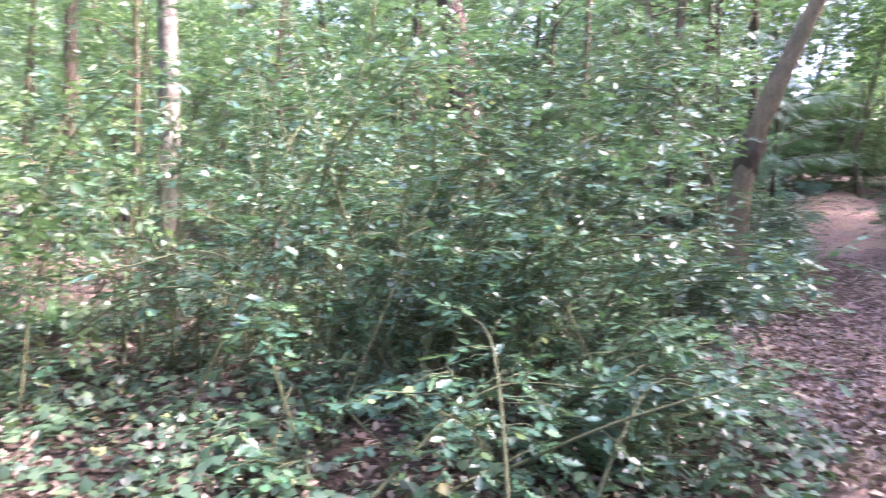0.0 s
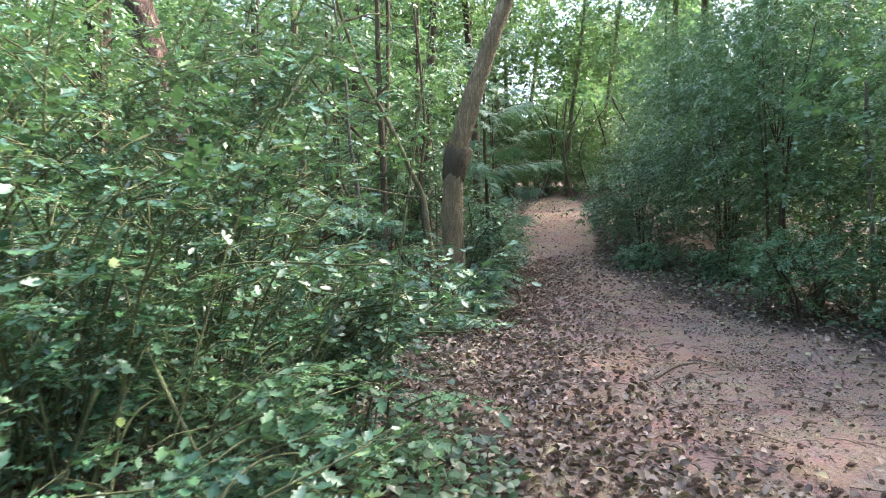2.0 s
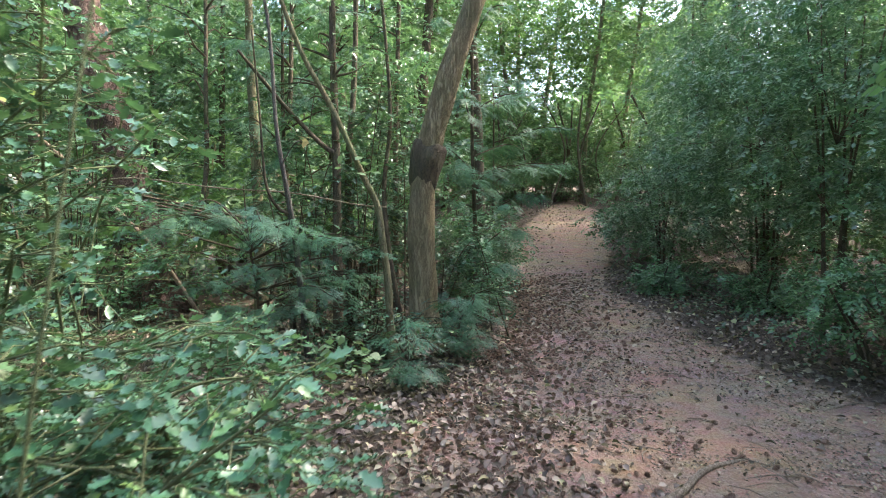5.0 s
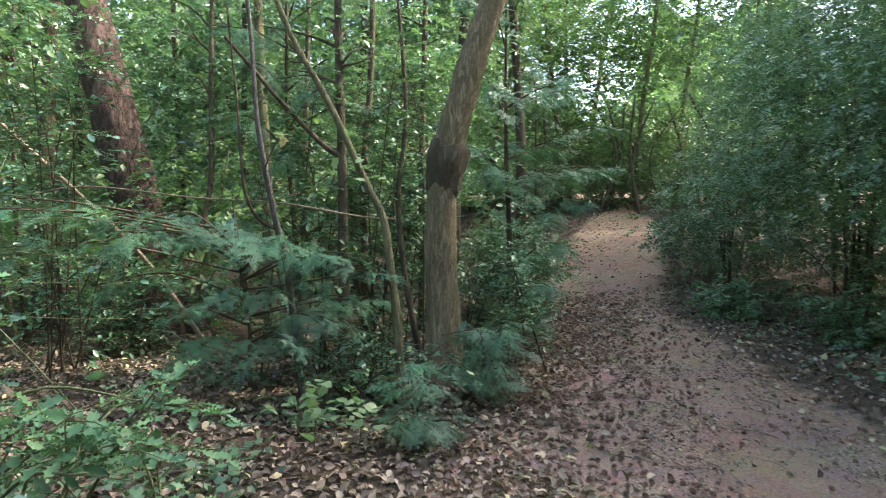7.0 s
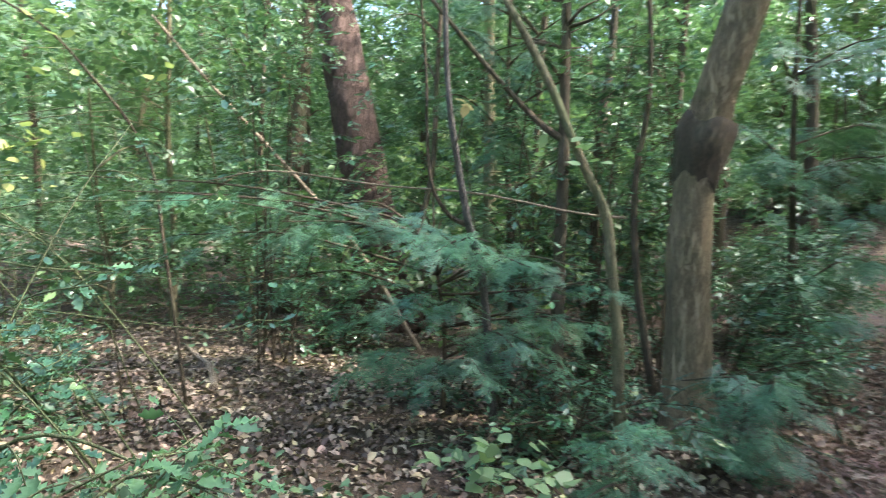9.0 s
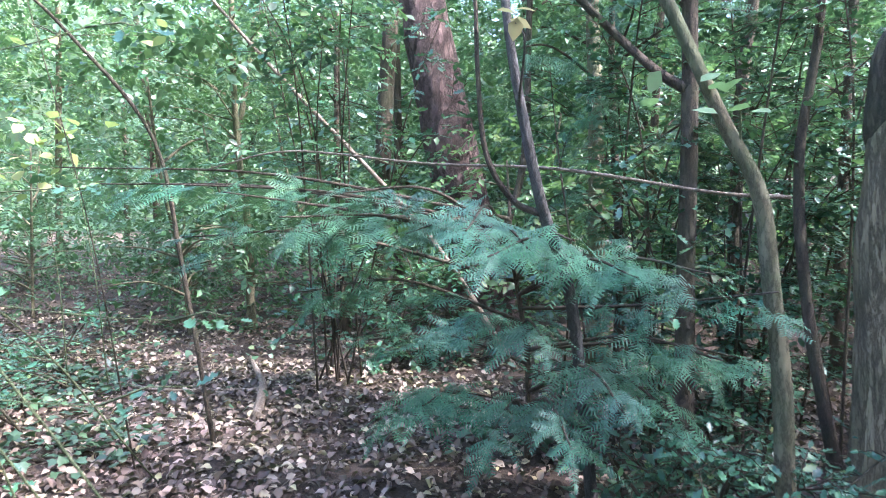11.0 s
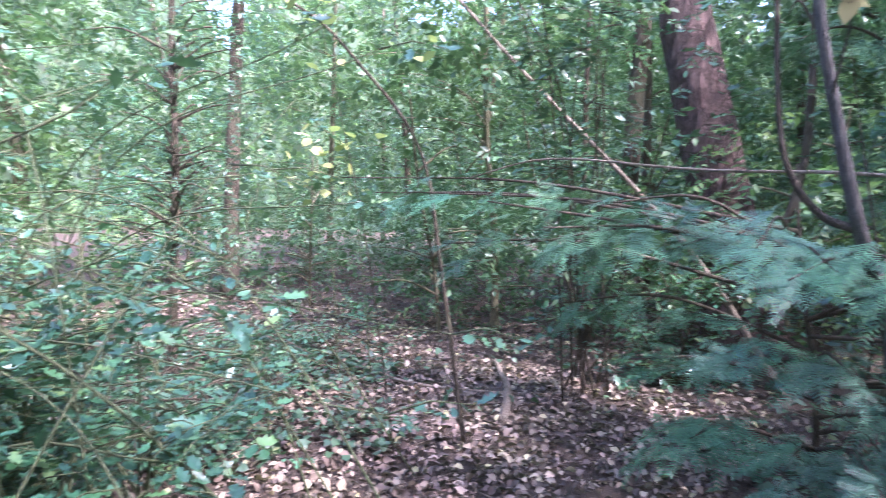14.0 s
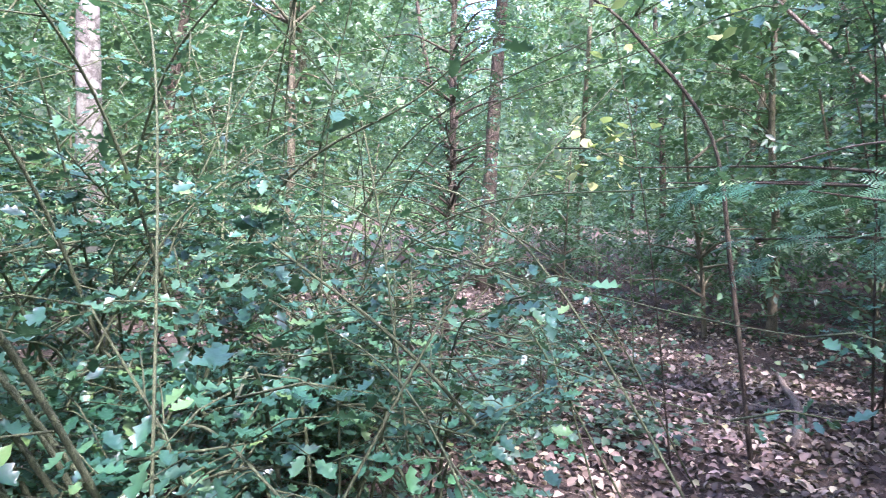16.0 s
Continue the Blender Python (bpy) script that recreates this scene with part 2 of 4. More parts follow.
class Shape:
    """Gathers geometry for one mesh."""

    def __init__(self):
        self.v, self.f, self.s, self.n = [], [], [], 0

    def add(self, verts, faces):
        self.v.append(np.asarray(verts, float))
        for f in faces:
            self.f.extend(i + self.n for i in f)
            self.s.append(len(f))
        self.n += len(verts)

    def scatter(self, template, places, turns, sizes):
        """Many copies of a template of triangles."""
        tv, tf = template
        n, k = len(places), len(tv)
        sizes = np.asarray(sizes, float)
        if sizes.ndim == 1:
            sizes = sizes[:, None]
        v = np.einsum("nij,nkj->nki", turns, tv[None] * sizes[:, None, :]) + places[:, None, :]
        self.v.append(v.reshape(-1, 3))
        idx = (np.asarray(tf)[None] + (np.arange(n) * k)[:, None, None] + self.n).reshape(-1)
        self.f.extend(idx.tolist())
        self.s.extend([3] * (n * len(tf)))
        self.n += n * k

    def tube(self, pts, radii, sides=6, knobble=0.0):
        pts = [Vector(p) for p in pts]
        rings, n = [], len(pts)
        for i, p in enumerate(pts):
            d = (pts[min(i + 1, n - 1)] - pts[max(i - 1, 0)]).normalized()
            u = d.cross(Vector((0.3, 1, 0.1))).normalized()
            w = d.cross(u)
            for j in range(sides):
                t = 2 * math.pi * j / sides
                r = radii[i] * (1 + knobble * (noise.noise(p * 3 + Vector((math.cos(t), math.sin(t), 0)) * 1.5)))
                rings.append(p + u * (r * math.cos(t)) + w * (r * math.sin(t)))
        faces = [(i * sides + j, i * sides + (j + 1) % sides, (i + 1) * sides + (j + 1) % sides, (i + 1) * sides + j)
                 for i in range(n - 1) for j in range(sides)]
        faces.append(tuple(range(sides))[::-1])
        faces.append(tuple((n - 1) * sides + j for j in range(sides)))
        self.add(rings, faces)

    def mesh(self, name, smooth_faces=False):
        return mesh_from(name, np.concatenate(self.v), self.f, self.s, smooth_faces)


def part(name, me, mat, parent, label=""):
    ob = new(name, me)
    if mat is not None and not me.materials:
        me.materials.append(mat)
    ob.parent = parent
    if label:
        ob["label"] = label
    return ob


def thing(name, place, label, category, group="", kind=""):
    ob = new(name)
    ob.empty_display_size = 0.1
    ob.location = place
    return tagged(ob, label, category, group, kind)


def spline(pts, per=6):
    """A smooth line through the points."""
    pts = [np.array(p, float) for p in pts]
    p = [2 * pts[0] - pts[1], *pts, 2 * pts[-1] - pts[-2]]
    out = []
    for i in range(1, len(p) - 2):
        for k in range(per):
            t = k / per
            out.append(0.5 * (2 * p[i] + (p[i + 1] - p[i - 1]) * t + (2 * p[i - 1] - 5 * p[i] + 4 * p[i + 1] - p[i + 2]) * t * t
                              + (3 * p[i] - p[i - 1] - 3 * p[i + 1] + p[i + 2]) * t ** 3))
    out.append(pts[-1])
    return out


def turns_of(yaw, pitch, roll):
    cy, sy, cp, sp, cr, sr = np.cos(yaw), np.sin(yaw), np.cos(pitch), np.sin(pitch), np.cos(roll), np.sin(roll)
    o, i = np.zeros_like(yaw), np.ones_like(yaw)
    rz = np.stack([np.stack([cy, -sy, o], -1), np.stack([sy, cy, o], -1), np.stack([o, o, i], -1)], -2)
    rx = np.stack([np.stack([i, o, o], -1), np.stack([o, cp, -sp], -1), np.stack([o, sp, cp], -1)], -2)
    ry = np.stack([np.stack([cr, o, sr], -1), np.stack([o, i, o], -1), np.stack([-sr, o, cr], -1)], -2)
    return rz @ rx @ ry


def random_turns(n, droop=-0.4, spread=0.6):
    return turns_of(rng.uniform(0, 2 * math.pi, n), rng.normal(droop, spread, n), rng.normal(0, spread, n))


# ---- leaf shapes, one unit long along +y ----
def small_leaf():
    return np.array([(0, 0, 0), (0.27, 0.45, 0.09), (0, 1, -0.04), (-0.27, 0.45, 0.09)], float), [(0, 1, 2), (0, 2, 3)]


def oval_leaf(width=0.3, curl=0.06):
    v = [(0, 0, 0), (width, 0.32, curl), (width * 0.85, 0.65, curl), (0, 1, -curl), (-width * 0.85, 0.65, curl), (-width, 0.32, curl), (0, 0.5, 0)]
    return np.array(v, float), [(6, i, (i + 1) % 6) for i in range(6)]


def holly_leaf(n=5):
    v, f = [], []
    for i in range(n + 1):
        y = i / n
        w = 0.25 * math.sin(math.pi * min(max(y, 0.03), 0.985)) ** 0.7 * (1.15 if i % 2 else 0.68)
        z = 0.09 if i % 2 else -0.03
        v += [(-w, y + (0.05 if i % 2 else 0), z), (0, y, -0.08 * y * y), (w, y + (0.05 if i % 2 else 0), z)]
    for i in range(n):
        a = 3 * i
        f += [(a, a + 1, a + 4), (a, a + 4, a + 3), (a + 1, a + 2, a + 5), (a + 1, a + 5, a + 4)]
    return np.array(v, float), f


def ivy_leaf():
    v = [(0, 0.3, 0.03)]
    for ang, r in ((-90, 0.1), (-25, 0.5), (10, 0.36), (35, 0.5), (90, 0.72), (145, 0.5), (170, 0.36), (205, 0.5)):
        v.append((r * math.cos(radians(ang)), 0.3 + r * math.sin(radians(ang)), -0.1 * r))
    return np.array(v, float), [(0, i, i % 8 + 1) for i in range(1, 9)]


def leafy_twig(leaf, count, ln, seed):
    """A twig one unit long with leaves set alternately along it, roughly in one plane, and one at the tip."""
    r = random.Random(seed)
    lv, lf = leaf
    v, f = [], []
    for i in range(count):
        t = 0.12 + 0.88 * i / (count - 1)
        side = 0 if i == count - 1 else (1 if i % 2 else -1)
        turn = Matrix.Rotation(-side * radians(r.uniform(38, 72)), 3, "Z") @ Matrix.Rotation(r.gauss(-0.2, 0.3), 3, "X") @ Matrix.Rotation(r.gauss(0, 0.35), 3, "Y")
        k = ln * r.uniform(0.75, 1.2) * (1 - 0.3 * abs(t - 0.5))
        at = Vector((0.05 * math.sin(3 * t), t * 0.85, -0.14 * t * t))
        b = len(v)
        v += [tuple(at + turn @ (Vector(p) * k)) for p in lv]
        f += [tuple(b + j for j in q) for q in lf]
    b = len(v)
    v += [(-0.008, 0, 0), (0.008, 0, 0), (0.05, 0.85, -0.14)]
    f.append((b, b + 1, b + 2))
    return np.array(v, float), f


def yew_spray(pairs, side_pairs, thick, ln_needle, sides=((0.08, 1), (0.16, -1), (0.32, 1), (0.42, -1), (0.58, 1), (0.68, -1))):
    """A flat feather of needles: a shoot with side shoots, all in one plane, drooping at the tip."""
    v, f = [], []

    def needle(px, py, ax, ay, ln):
        b = len(v)
        wx, wy = -ay * thick, ax * thick
        z = -0.16 * py * py - 0.1 * px * px
        tx, ty = px + ax * ln, py + ay * ln
        tz = -0.16 * ty * ty - 0.1 * tx * tx - 0.02
        v.extend([(px + wx, py + wy, z), (px - wx, py - wy, z), (tx - wx * 0.6, ty - wy * 0.6, tz), (tx + wx * 0.6, ty + wy * 0.6, tz)])
        f.extend([(b, b + 1, b + 2), (b, b + 2, b + 3)])

    def shoot(x0, y0, dx, dy, ln, pairs):
        b = len(v)
        for q in (0, 1):
            x, y = x0 + dx * ln * q, y0 + dy * ln * q
            z = -0.16 * y * y - 0.1 * x * x - 0.004
            w = 0.009 * (1 - 0.6 * q)
            v.extend([(x - dy * w, y + dx * w, z), (x + dy * w, y - dx * w, z)])
        f.extend([(b, b + 1, b + 3), (b, b + 3, b + 2)])
        for i in range(pairs):
            t = (i + 0.7) / pairs
            x, y = x0 + dx * ln * t, y0 + dy * ln * t
            nl = ln_needle * (1 - 0.45 * t ** 3)
            for side in (-1, 1):
                c, s = math.cos(radians(62 * side)), math.sin(radians(62 * side))
                needle(x, y, dx * c - dy * s, dx * s + dy * c, nl)

    shoot(0, 0, 0, 1, 1, pairs)
    for t, side in sides:
        a = radians(50) * side
        shoot(0, t, math.sin(a), math.cos(a), 0.5 * (1 - 0.55 * t), int(side_pairs * (1 - 0.5 * t)))
    return np.array(v, float), f


SMALL, OVAL, HOLLY, HOLLY_FINE, IVY, SPRAY = small_leaf(), oval_leaf(), holly_leaf(7), holly_leaf(9), ivy_leaf(), yew_spray(18, 9, 0.012, 0.1)
SPRAY_FINE = yew_spray(17, 9, 0.0125, 0.14, ((0.1, 1), (0.3, -1), (0.5, 1)))
TWIGS = {id(SMALL): [leafy_twig(SMALL, 9, 0.3, k) for k in (1, 2, 3)], id(OVAL): [leafy_twig(OVAL, 8, 0.34, k) for k in (4, 5)]}
FALLEN = oval_leaf(0.33, 0.17)


# ---- ground ----
def build_ground():
    fx, fy = np.arange(-18, 30.01, 0.3), np.arange(-12, 42.01, 0.3)
    far = [-600, -250, -110, -60, -38]
    xs = np.concatenate([np.array(far), fx, 12 - np.array(far)[::-1] + 10])
    ys = np.concatenate([np.array(far) + 10, fy, 30 - np.array(far)[::-1]])
    gx, gy = np.meshgrid(xs, ys)
    gz = height(gx, gy) + 0.012 * np.sin(9 * gx + 3 * np.sin(gy)) * np.cos(8 * gy)
    l, r = path_side(gx, gy)
    inside = np.minimum(smooth(-0.5, 0.6, l), smooth(-0.6, 0.6, r))
    gz = gz - 0.04 * inside
    nx, ny = len(xs), len(ys)
    idx = np.arange(nx * ny).reshape(ny, nx)
    quads = np.stack([idx[:-1, :-1], idx[:-1, 1:], idx[1:, 1:], idx[1:, :-1]], -1).reshape(-1, 4)
    me = mesh_from("ground", np.stack([gx, gy, gz], -1).reshape(-1, 3), quads.ravel(), np.full(len(quads), 4), True)
    at = me.attributes.new("trodden", "FLOAT", "POINT")
    at.data.foreach_set("value", inside.astype(np.float32).ravel())
    me.materials.append(M_GROUND)
    tagged(new("ground", me), "brown trodden earth path through dark woodland soil", "ground", kind="structure")


build_ground()


def floor_height(x, y):
    l, r = path_side(x, y)
    return height(x, y) - 0.04 * np.minimum(smooth(-0.5, 0.6, l), smooth(-0.6, 0.6, r))


# ---- plants ----
def crown(shape, template, centre, radii, clumps, per, size, sigma, droop=-0.25, hollow=0.4, spread=0.35, thick=0.55):
    """Leafy twigs in uneven clumps through an ellipsoid, pointing outwards and drooping."""
    d = rng.normal(size=(clumps, 3))
    d /= np.linalg.norm(d, axis=1)[:, None]
    rad = (hollow + (1 - hollow) * rng.random(clumps) ** 0.6) * rng.uniform(0.75, 1.12, clumps)
    c = np.array(centre) + d * rad[:, None] * np.array(radii)
    kinds = TWIGS[id(template)]
    k = rng.poisson(per / 9, clumps)
    p = np.repeat(c, k, axis=0)
    off = rng.normal(size=p.shape) * sigma * np.array((1, 1, thick))
    p = p + off
    n = len(p)
    out = (p - np.array(centre)) * 0.6 + off * 2.0 / max(sigma, 0.05) * np.mean(radii) * 0.35
    yaw = np.arctan2(-out[:, 0], out[:, 1]) + rng.normal(0, 0.5, n)
    turns = turns_of(yaw, rng.normal(droop, spread, n), rng.normal(0, spread, n))
    pick = rng.integers(0, len(kinds), n)
    for j, twig in enumerate(kinds):
        m = pick == j
        shape.scatter(twig, p[m], turns[m], size * 3.1 * rng.uniform(0.65, 1.25, int(m.sum())))
    return c


def limb_set(shape, trunk, tips, r0):
    """Thin limbs from points on the trunk out to the tips."""
    trunk = np.array(trunk)
    for tip in tips:
        low = trunk[trunk[:, 2] < tip[2] - 0.1]
        start = (low if len(low) else trunk[:1])[-1]
        mid = (start * 0.55 + tip * 0.45) + np.array((0, 0, 0.12 * np.linalg.norm(tip - start))) + rng.normal(size=3) * 0.05
        shape.tube(spline([start, mid, tip], 4), np.linspace(r0, r0 * 0.2, 9), 5)


def tree(name, base, trunk, radius, bark, leaf_mat, crowns, label, category, template=SMALL, size=0.1, limbs=14, sides=10, group="", knobble=0.15, limb_r=0.02, layered=False):
    """trunk: points relative to base; crowns: (centre, radii, clumps, leaves each, spread)."""
    t = thing(name, base, label, category, group)
    line = spline(trunk, 8)
    s = Shape()
    n = len(line)
    radii = [radius * (1 - 0.55 * i / n) * (1 + 0.5 * max(0, 1 - i / (n * 0.12)) ** 2) for i in range(n)]
    s.tube(line, radii, sides, knobble)
    part("trunk", s.mesh("trunk", True), bark, t)
    if crowns:
        leaves, woods = Shape(), Shape()
        for centre, rad, clumps, per, sigma in crowns:
            c = crown(leaves, template, centre, rad, clumps, per, size, sigma, *((-0.15, 0.25, 0.38, 0.22) if layered else ()))
            limb_set(woods, line, c[rng.permutation(len(c))[:limbs]], limb_r)
        tagged(part("crown", leaves.mesh("crown"), leaf_mat, t), kind="stuff")
        tagged(part("branchwork", woods.mesh("branchwork", True), bark, t), kind="stuff")
    return t


def on_ground(x, y, sink=0.05):
    return (x, y, float(floor_height(x, y)) - sink)


def rel(base, pts):
    return [tuple(np.array(p) - np.array(base)) for p in pts]


# the brown leaning tree beside the path
b = on_ground(4.58, 9.95)
main = tree("leaning_tree", b, rel(b, [b, (4.51, 9.85, 1.2), (4.48, 9.68, 2.35), (4.66, 9.45, 3.3), (4.89, 9.3, 4.1), (5.38, 9.1, 5.6), (5.9, 9, 8)]), 0.185, M_BARK, M_MID,
            [((1.2, -0.9, 8.5), (2.8, 2.8, 1.6), 90, 26, 0.3)], "brown furrowed leaning tree trunk with a dark knotted collar", "tree", size=0.11, sides=20, limb_r=0.03)
s = Shape()
s.tube(spline([(-0.1, -0.2, 1.95), (-0.09, -0.27, 2.15), (-0.07, -0.31, 2.35), (-0.02, -0.34, 2.5)], 4), [0.15, 0.168, 0.178, 0.183, 0.19, 0.19, 0.192, 0.19, 0.185, 0.18, 0.178, 0.17, 0.15], 18, 0.35)
part("bark_collar", s.mesh("bark_collar", True), M_DARKSTEM, main, "dark ivy-stained knotted collar")

# the scaly pine
b = on_ground(1.15, 14.7)
tree("pine_tree", b, rel(b, [b, (0.62, 14.72, 2.65), (0.12, 14.7, 4.9), (-0.3, 14.7, 7), (-0.9, 14.7, 11)]), 0.42, M_PINE, M_YEW,
     [((-2, 0, 10), (3, 3, 1.8), 90, 30, 0.3)], "thick leaning pine trunk with reddish scaly bark", "tree", size=0.12, sides=26, knobble=0.22)

# slim stems behind the yew sprays
def slim(name, pts, r, bark, label, crowns=(), leaf=M_MID, **kw):
    base = (pts[0][0], pts[0][1], float(floor_height(pts[0][0], pts[0][1])) - 0.05)
    return tree(name, base, rel(base, [base, *pts[1:]]), r, bark, leaf, crowns, label, "tree", **kw)


slim("curved_sapling", [(4.0, 9.25, 0), (3.93, 9.15, 0.7), (3.89, 9.1, 1.18), (3.84, 9.1, 1.55), (3.78, 9.1, 1.95), (3.62, 9.1, 2.28), (3.33, 9.1, 2.9), (2.95, 9.1, 3.6), (2.6, 9.1, 4.6)], 0.047, M_STEM,
     "smooth olive-brown sapling with a sweeping bend", [((-1.2, 0, 4.6), (1.2, 1.2, 0.8), 25, 22, 0.2)])
slim("dark_tree", [(3.55, 10.2, 0), (3.53, 10.2, 2.5), (3.5, 10.25, 4), (3.5, 10.3, 7)], 0.062, M_DARKSTEM, "slender dark-barked tree with mossy side branches",
     [((0, 0.4, 6), (1.8, 1.8, 1.4), 45, 24, 0.25), ((-0.3, 0.3, 3.6), (0.9, 0.8, 0.6), 16, 16, 0.2)])
slim("dark_tree", [(3.98, 11.7, 0), (3.95, 11.7, 2.5), (4.05, 11.7, 4), (4.1, 11.7, 7)], 0.062, M_DARKSTEM, "slender dark-barked tree among evergreen shrubs", [((0, 0.4, 6), (1.6, 1.6, 1.4), 40, 24, 0.25)])
slim("dark_tree", [(4.42, 10.25, 0), (4.2, 10.2, 1.3), (4.12, 10.2, 2.2), (4.2, 10.2, 3.2), (4.05, 10.2, 5)], 0.038, M_DARKSTEM, "thin wavering dark stem beside a thicker trunk")
slim("mossy_tree", [(2.8, 12.93, 0), (2.73, 12.93, 2.7), (2.65, 12.9, 4.5), (2.6, 12.9, 8)], 0.1, M_STEM, "upright slim tree with mossy bark", [((0, 0, 6.5), (2, 2, 1.6), 50, 26, 0.3)])
slim("pale_tree", [(-2.62, 6.1, 0), (-2.6, 6.1, 2), (-2.66, 6.1, 3.5), (-2.8, 6.1, 7)], 0.12, M_PALE, "pale smooth-barked young tree behind the holly", [((0, 0, 6), (2, 2, 1.5), 60, 28, 0.3)])

# the forked grey sapling
b = on_ground(3.1, 9.5)
fork = thing("forked_sapling", b, "thin grey forked sapling with a dark side stem", "sapling")
s = Shape()
s.tube(spline(rel(b, [b, (2.97, 9.36, 1.4), (2.87, 9.03, 1.88), (2.79, 8.92, 2.3), (2.72, 8.86, 2.75), (2.66, 8.8, 3.6), (2.5, 8.8, 4.6)])), np.linspace(0.035, 0.013, 37), 8, 0.1)
part("trunk", s.mesh("trunk", True), M_GREYSTEM, fork)
s = Shape()
s.tube(spline(rel(b, [(2.88, 9.05, 1.85), (2.74, 8.98, 1.92), (2.63, 8.9, 2.13), (2.59, 8.88, 2.5), (2.57, 8.88, 2.85), (2.5, 8.8, 3.6)])), np.linspace(0.018, 0.008, 31), 6, 0.1)
part("side_stem", s.mesh("side_stem", True), M_DARKSTEM, fork)


def yew(name, base, trunk, tips, label, sprays=11, size=0.36, radius=0.05, rise=0.25, spray=SPRAY, bare=0.12):
    """A yew with flat feathered branches that reach out to the tips (places in the world)."""
    t = thing(name, base, label, "yew")
    line = np.array(spline(rel(base, [base, *trunk]), 8))
    s = Shape()
    s.tube(line, np.linspace(radius, radius * 0.3, len(line)), 9, 0.2)
    part("trunk", s.mesh("trunk", True), M_DARKSTEM, t)
    for tip in tips:
        tip = np.array(tip) - np.array(base)
        start = line[np.argmin(np.abs(line[:, 2] - max(0.15, tip[2] - rise)))]
        mid = start * 0.45 + tip * 0.55 + np.array((0, 0, 0.13)) + rng.normal(size=3) * 0.06
        pts = np.array(spline([start, mid, tip], 10))
        w = Shape()
        w.tube(pts, np.linspace(0.014, 0.004, len(pts)), 5)
        br = part("branch", w.mesh("branch", True), M_DARKSTEM, t)
        at, yaw, pitch, size_ = [], [], [], []
        for i in range(sprays):
            q = bare + (1 - bare) * i / (sprays - 1)
            k = min(int(q * (len(pts) - 1)), len(pts) - 2)
            d = pts[k + 1] - pts[k]
            h = math.atan2(-d[0], d[1])
            side = 0 if i == sprays - 1 else (1 if i % 2 else -1)
            at.append(pts[k] + np.array((0, 0, rng.normal(0, 0.035))))
            yaw.append(h + side * rng.uniform(0.6, 1.1))
            pitch.append(rng.normal(-0.32, 0.22))
            size_.append(size * rng.uniform(0.7, 1.15) * (1.15 - 0.4 * q))
        n = Shape()
        n.scatter(spray, np.array(at), turns_of(np.array(yaw), np.array(pitch), rng.normal(0, 0.25, sprays)), np.array(size_))
        part("needles", n.mesh("needles"), M_YEW, br)
    return t


yew("yew_tree", on_ground(2.6, 10.2), [(2.6, 10.15, 0.9), (2.5, 10.1, 1.6), (2.45, 10.1, 2.2)],
    [(0.05, 8.95, 2.1), (0.4, 8.9, 2.0), (0.75, 8.85, 2.0), (1.3, 8.8, 1.95), (1.5, 8.9, 1.75), (1.7, 8.68, 1.83), (1.9, 8.9, 1.95), (2.13, 9.2, 1.75), (2.57, 8.8, 1.78), (2.72, 8.62, 1.68), (2.82, 9.0, 1.69),
     (3.05, 8.75, 1.75), (3.3, 8.85, 1.6), (3.6, 8.9, 1.62), (3.85, 9.0, 1.55), (2.93, 8.85, 1.3), (3.28, 8.8, 1.02), (3.05, 8.75, 0.9), (3.5, 8.9, 1.0), (3.65, 9.0, 1.25), (2.23, 9.2, 0.85), (2.0, 9.15, 0.8), (1.85, 9.3, 1.15), (2.65, 8.95, 0.8),
     (1.45, 9.3, 1.4), (2.4, 9.1, 1.3), (0.7, 9.2, 1.7), (3.8, 9.3, 1.2)],
    "young yew with flat drooping blue-green needle sprays", 9, 0.35, 0.024, 0.25, SPRAY_FINE, 0.4)
yew("yew_sapling", on_ground(3.9, 8.35), [(3.9, 8.32, 0.4), (3.88, 8.25, 0.62)],
    [(3.6, 8.1, 0.42), (3.75, 7.95, 0.38), (3.95, 7.9, 0.4), (4.15, 8.0, 0.4), (4.2, 8.25, 0.5), (3.7, 8.4, 0.58), (3.9, 8.1, 0.66)],
    "small bushy yew seedling in the leaf litter", 9, 0.24, 0.012, 0.12)
yew("yew_sapling", on_ground(4.75, 9.35), [(4.75, 9.3, 0.4), (4.75, 9.2, 0.75)],
    [(4.35, 9.0, 0.65), (4.55, 8.85, 0.5), (4.85, 8.8, 0.5), (5.15, 9.0, 0.45), (5.25, 9.3, 0.6), (4.8, 8.95, 0.85), (4.3, 9.05, 0.9), (5.05, 9.15, 0.9)],
    "low spreading yew seedling at the foot of the leaning tree", 11, 0.28, 0.016)
yew("yew_tree", on_ground(5.9, 11.6), [(5.9, 11.6, 1.5), (5.8, 11.5, 3), (5.8, 11.5, 5)],
    [(5.2, 10.4, 2.5), (6.6, 10.9, 2.6), (7.2, 11.3, 2.7), (6.9, 12, 3), (5.2, 10.2, 3.4), (6.3, 10.6, 3.6), (7, 11.2, 3.7), (5.4, 10.6, 1.6), (6, 10.6, 1.2), (6.5, 11, 1.6), (5.5, 10.5, 0.8), (6.1, 10.9, 0.6), (4.6, 10.6, 2.8), (4.9, 10.4, 4.4), (6, 10.4, 4.7)],
    "dark yew with layered hanging sprays behind the leaning tree", 18, 0.36)
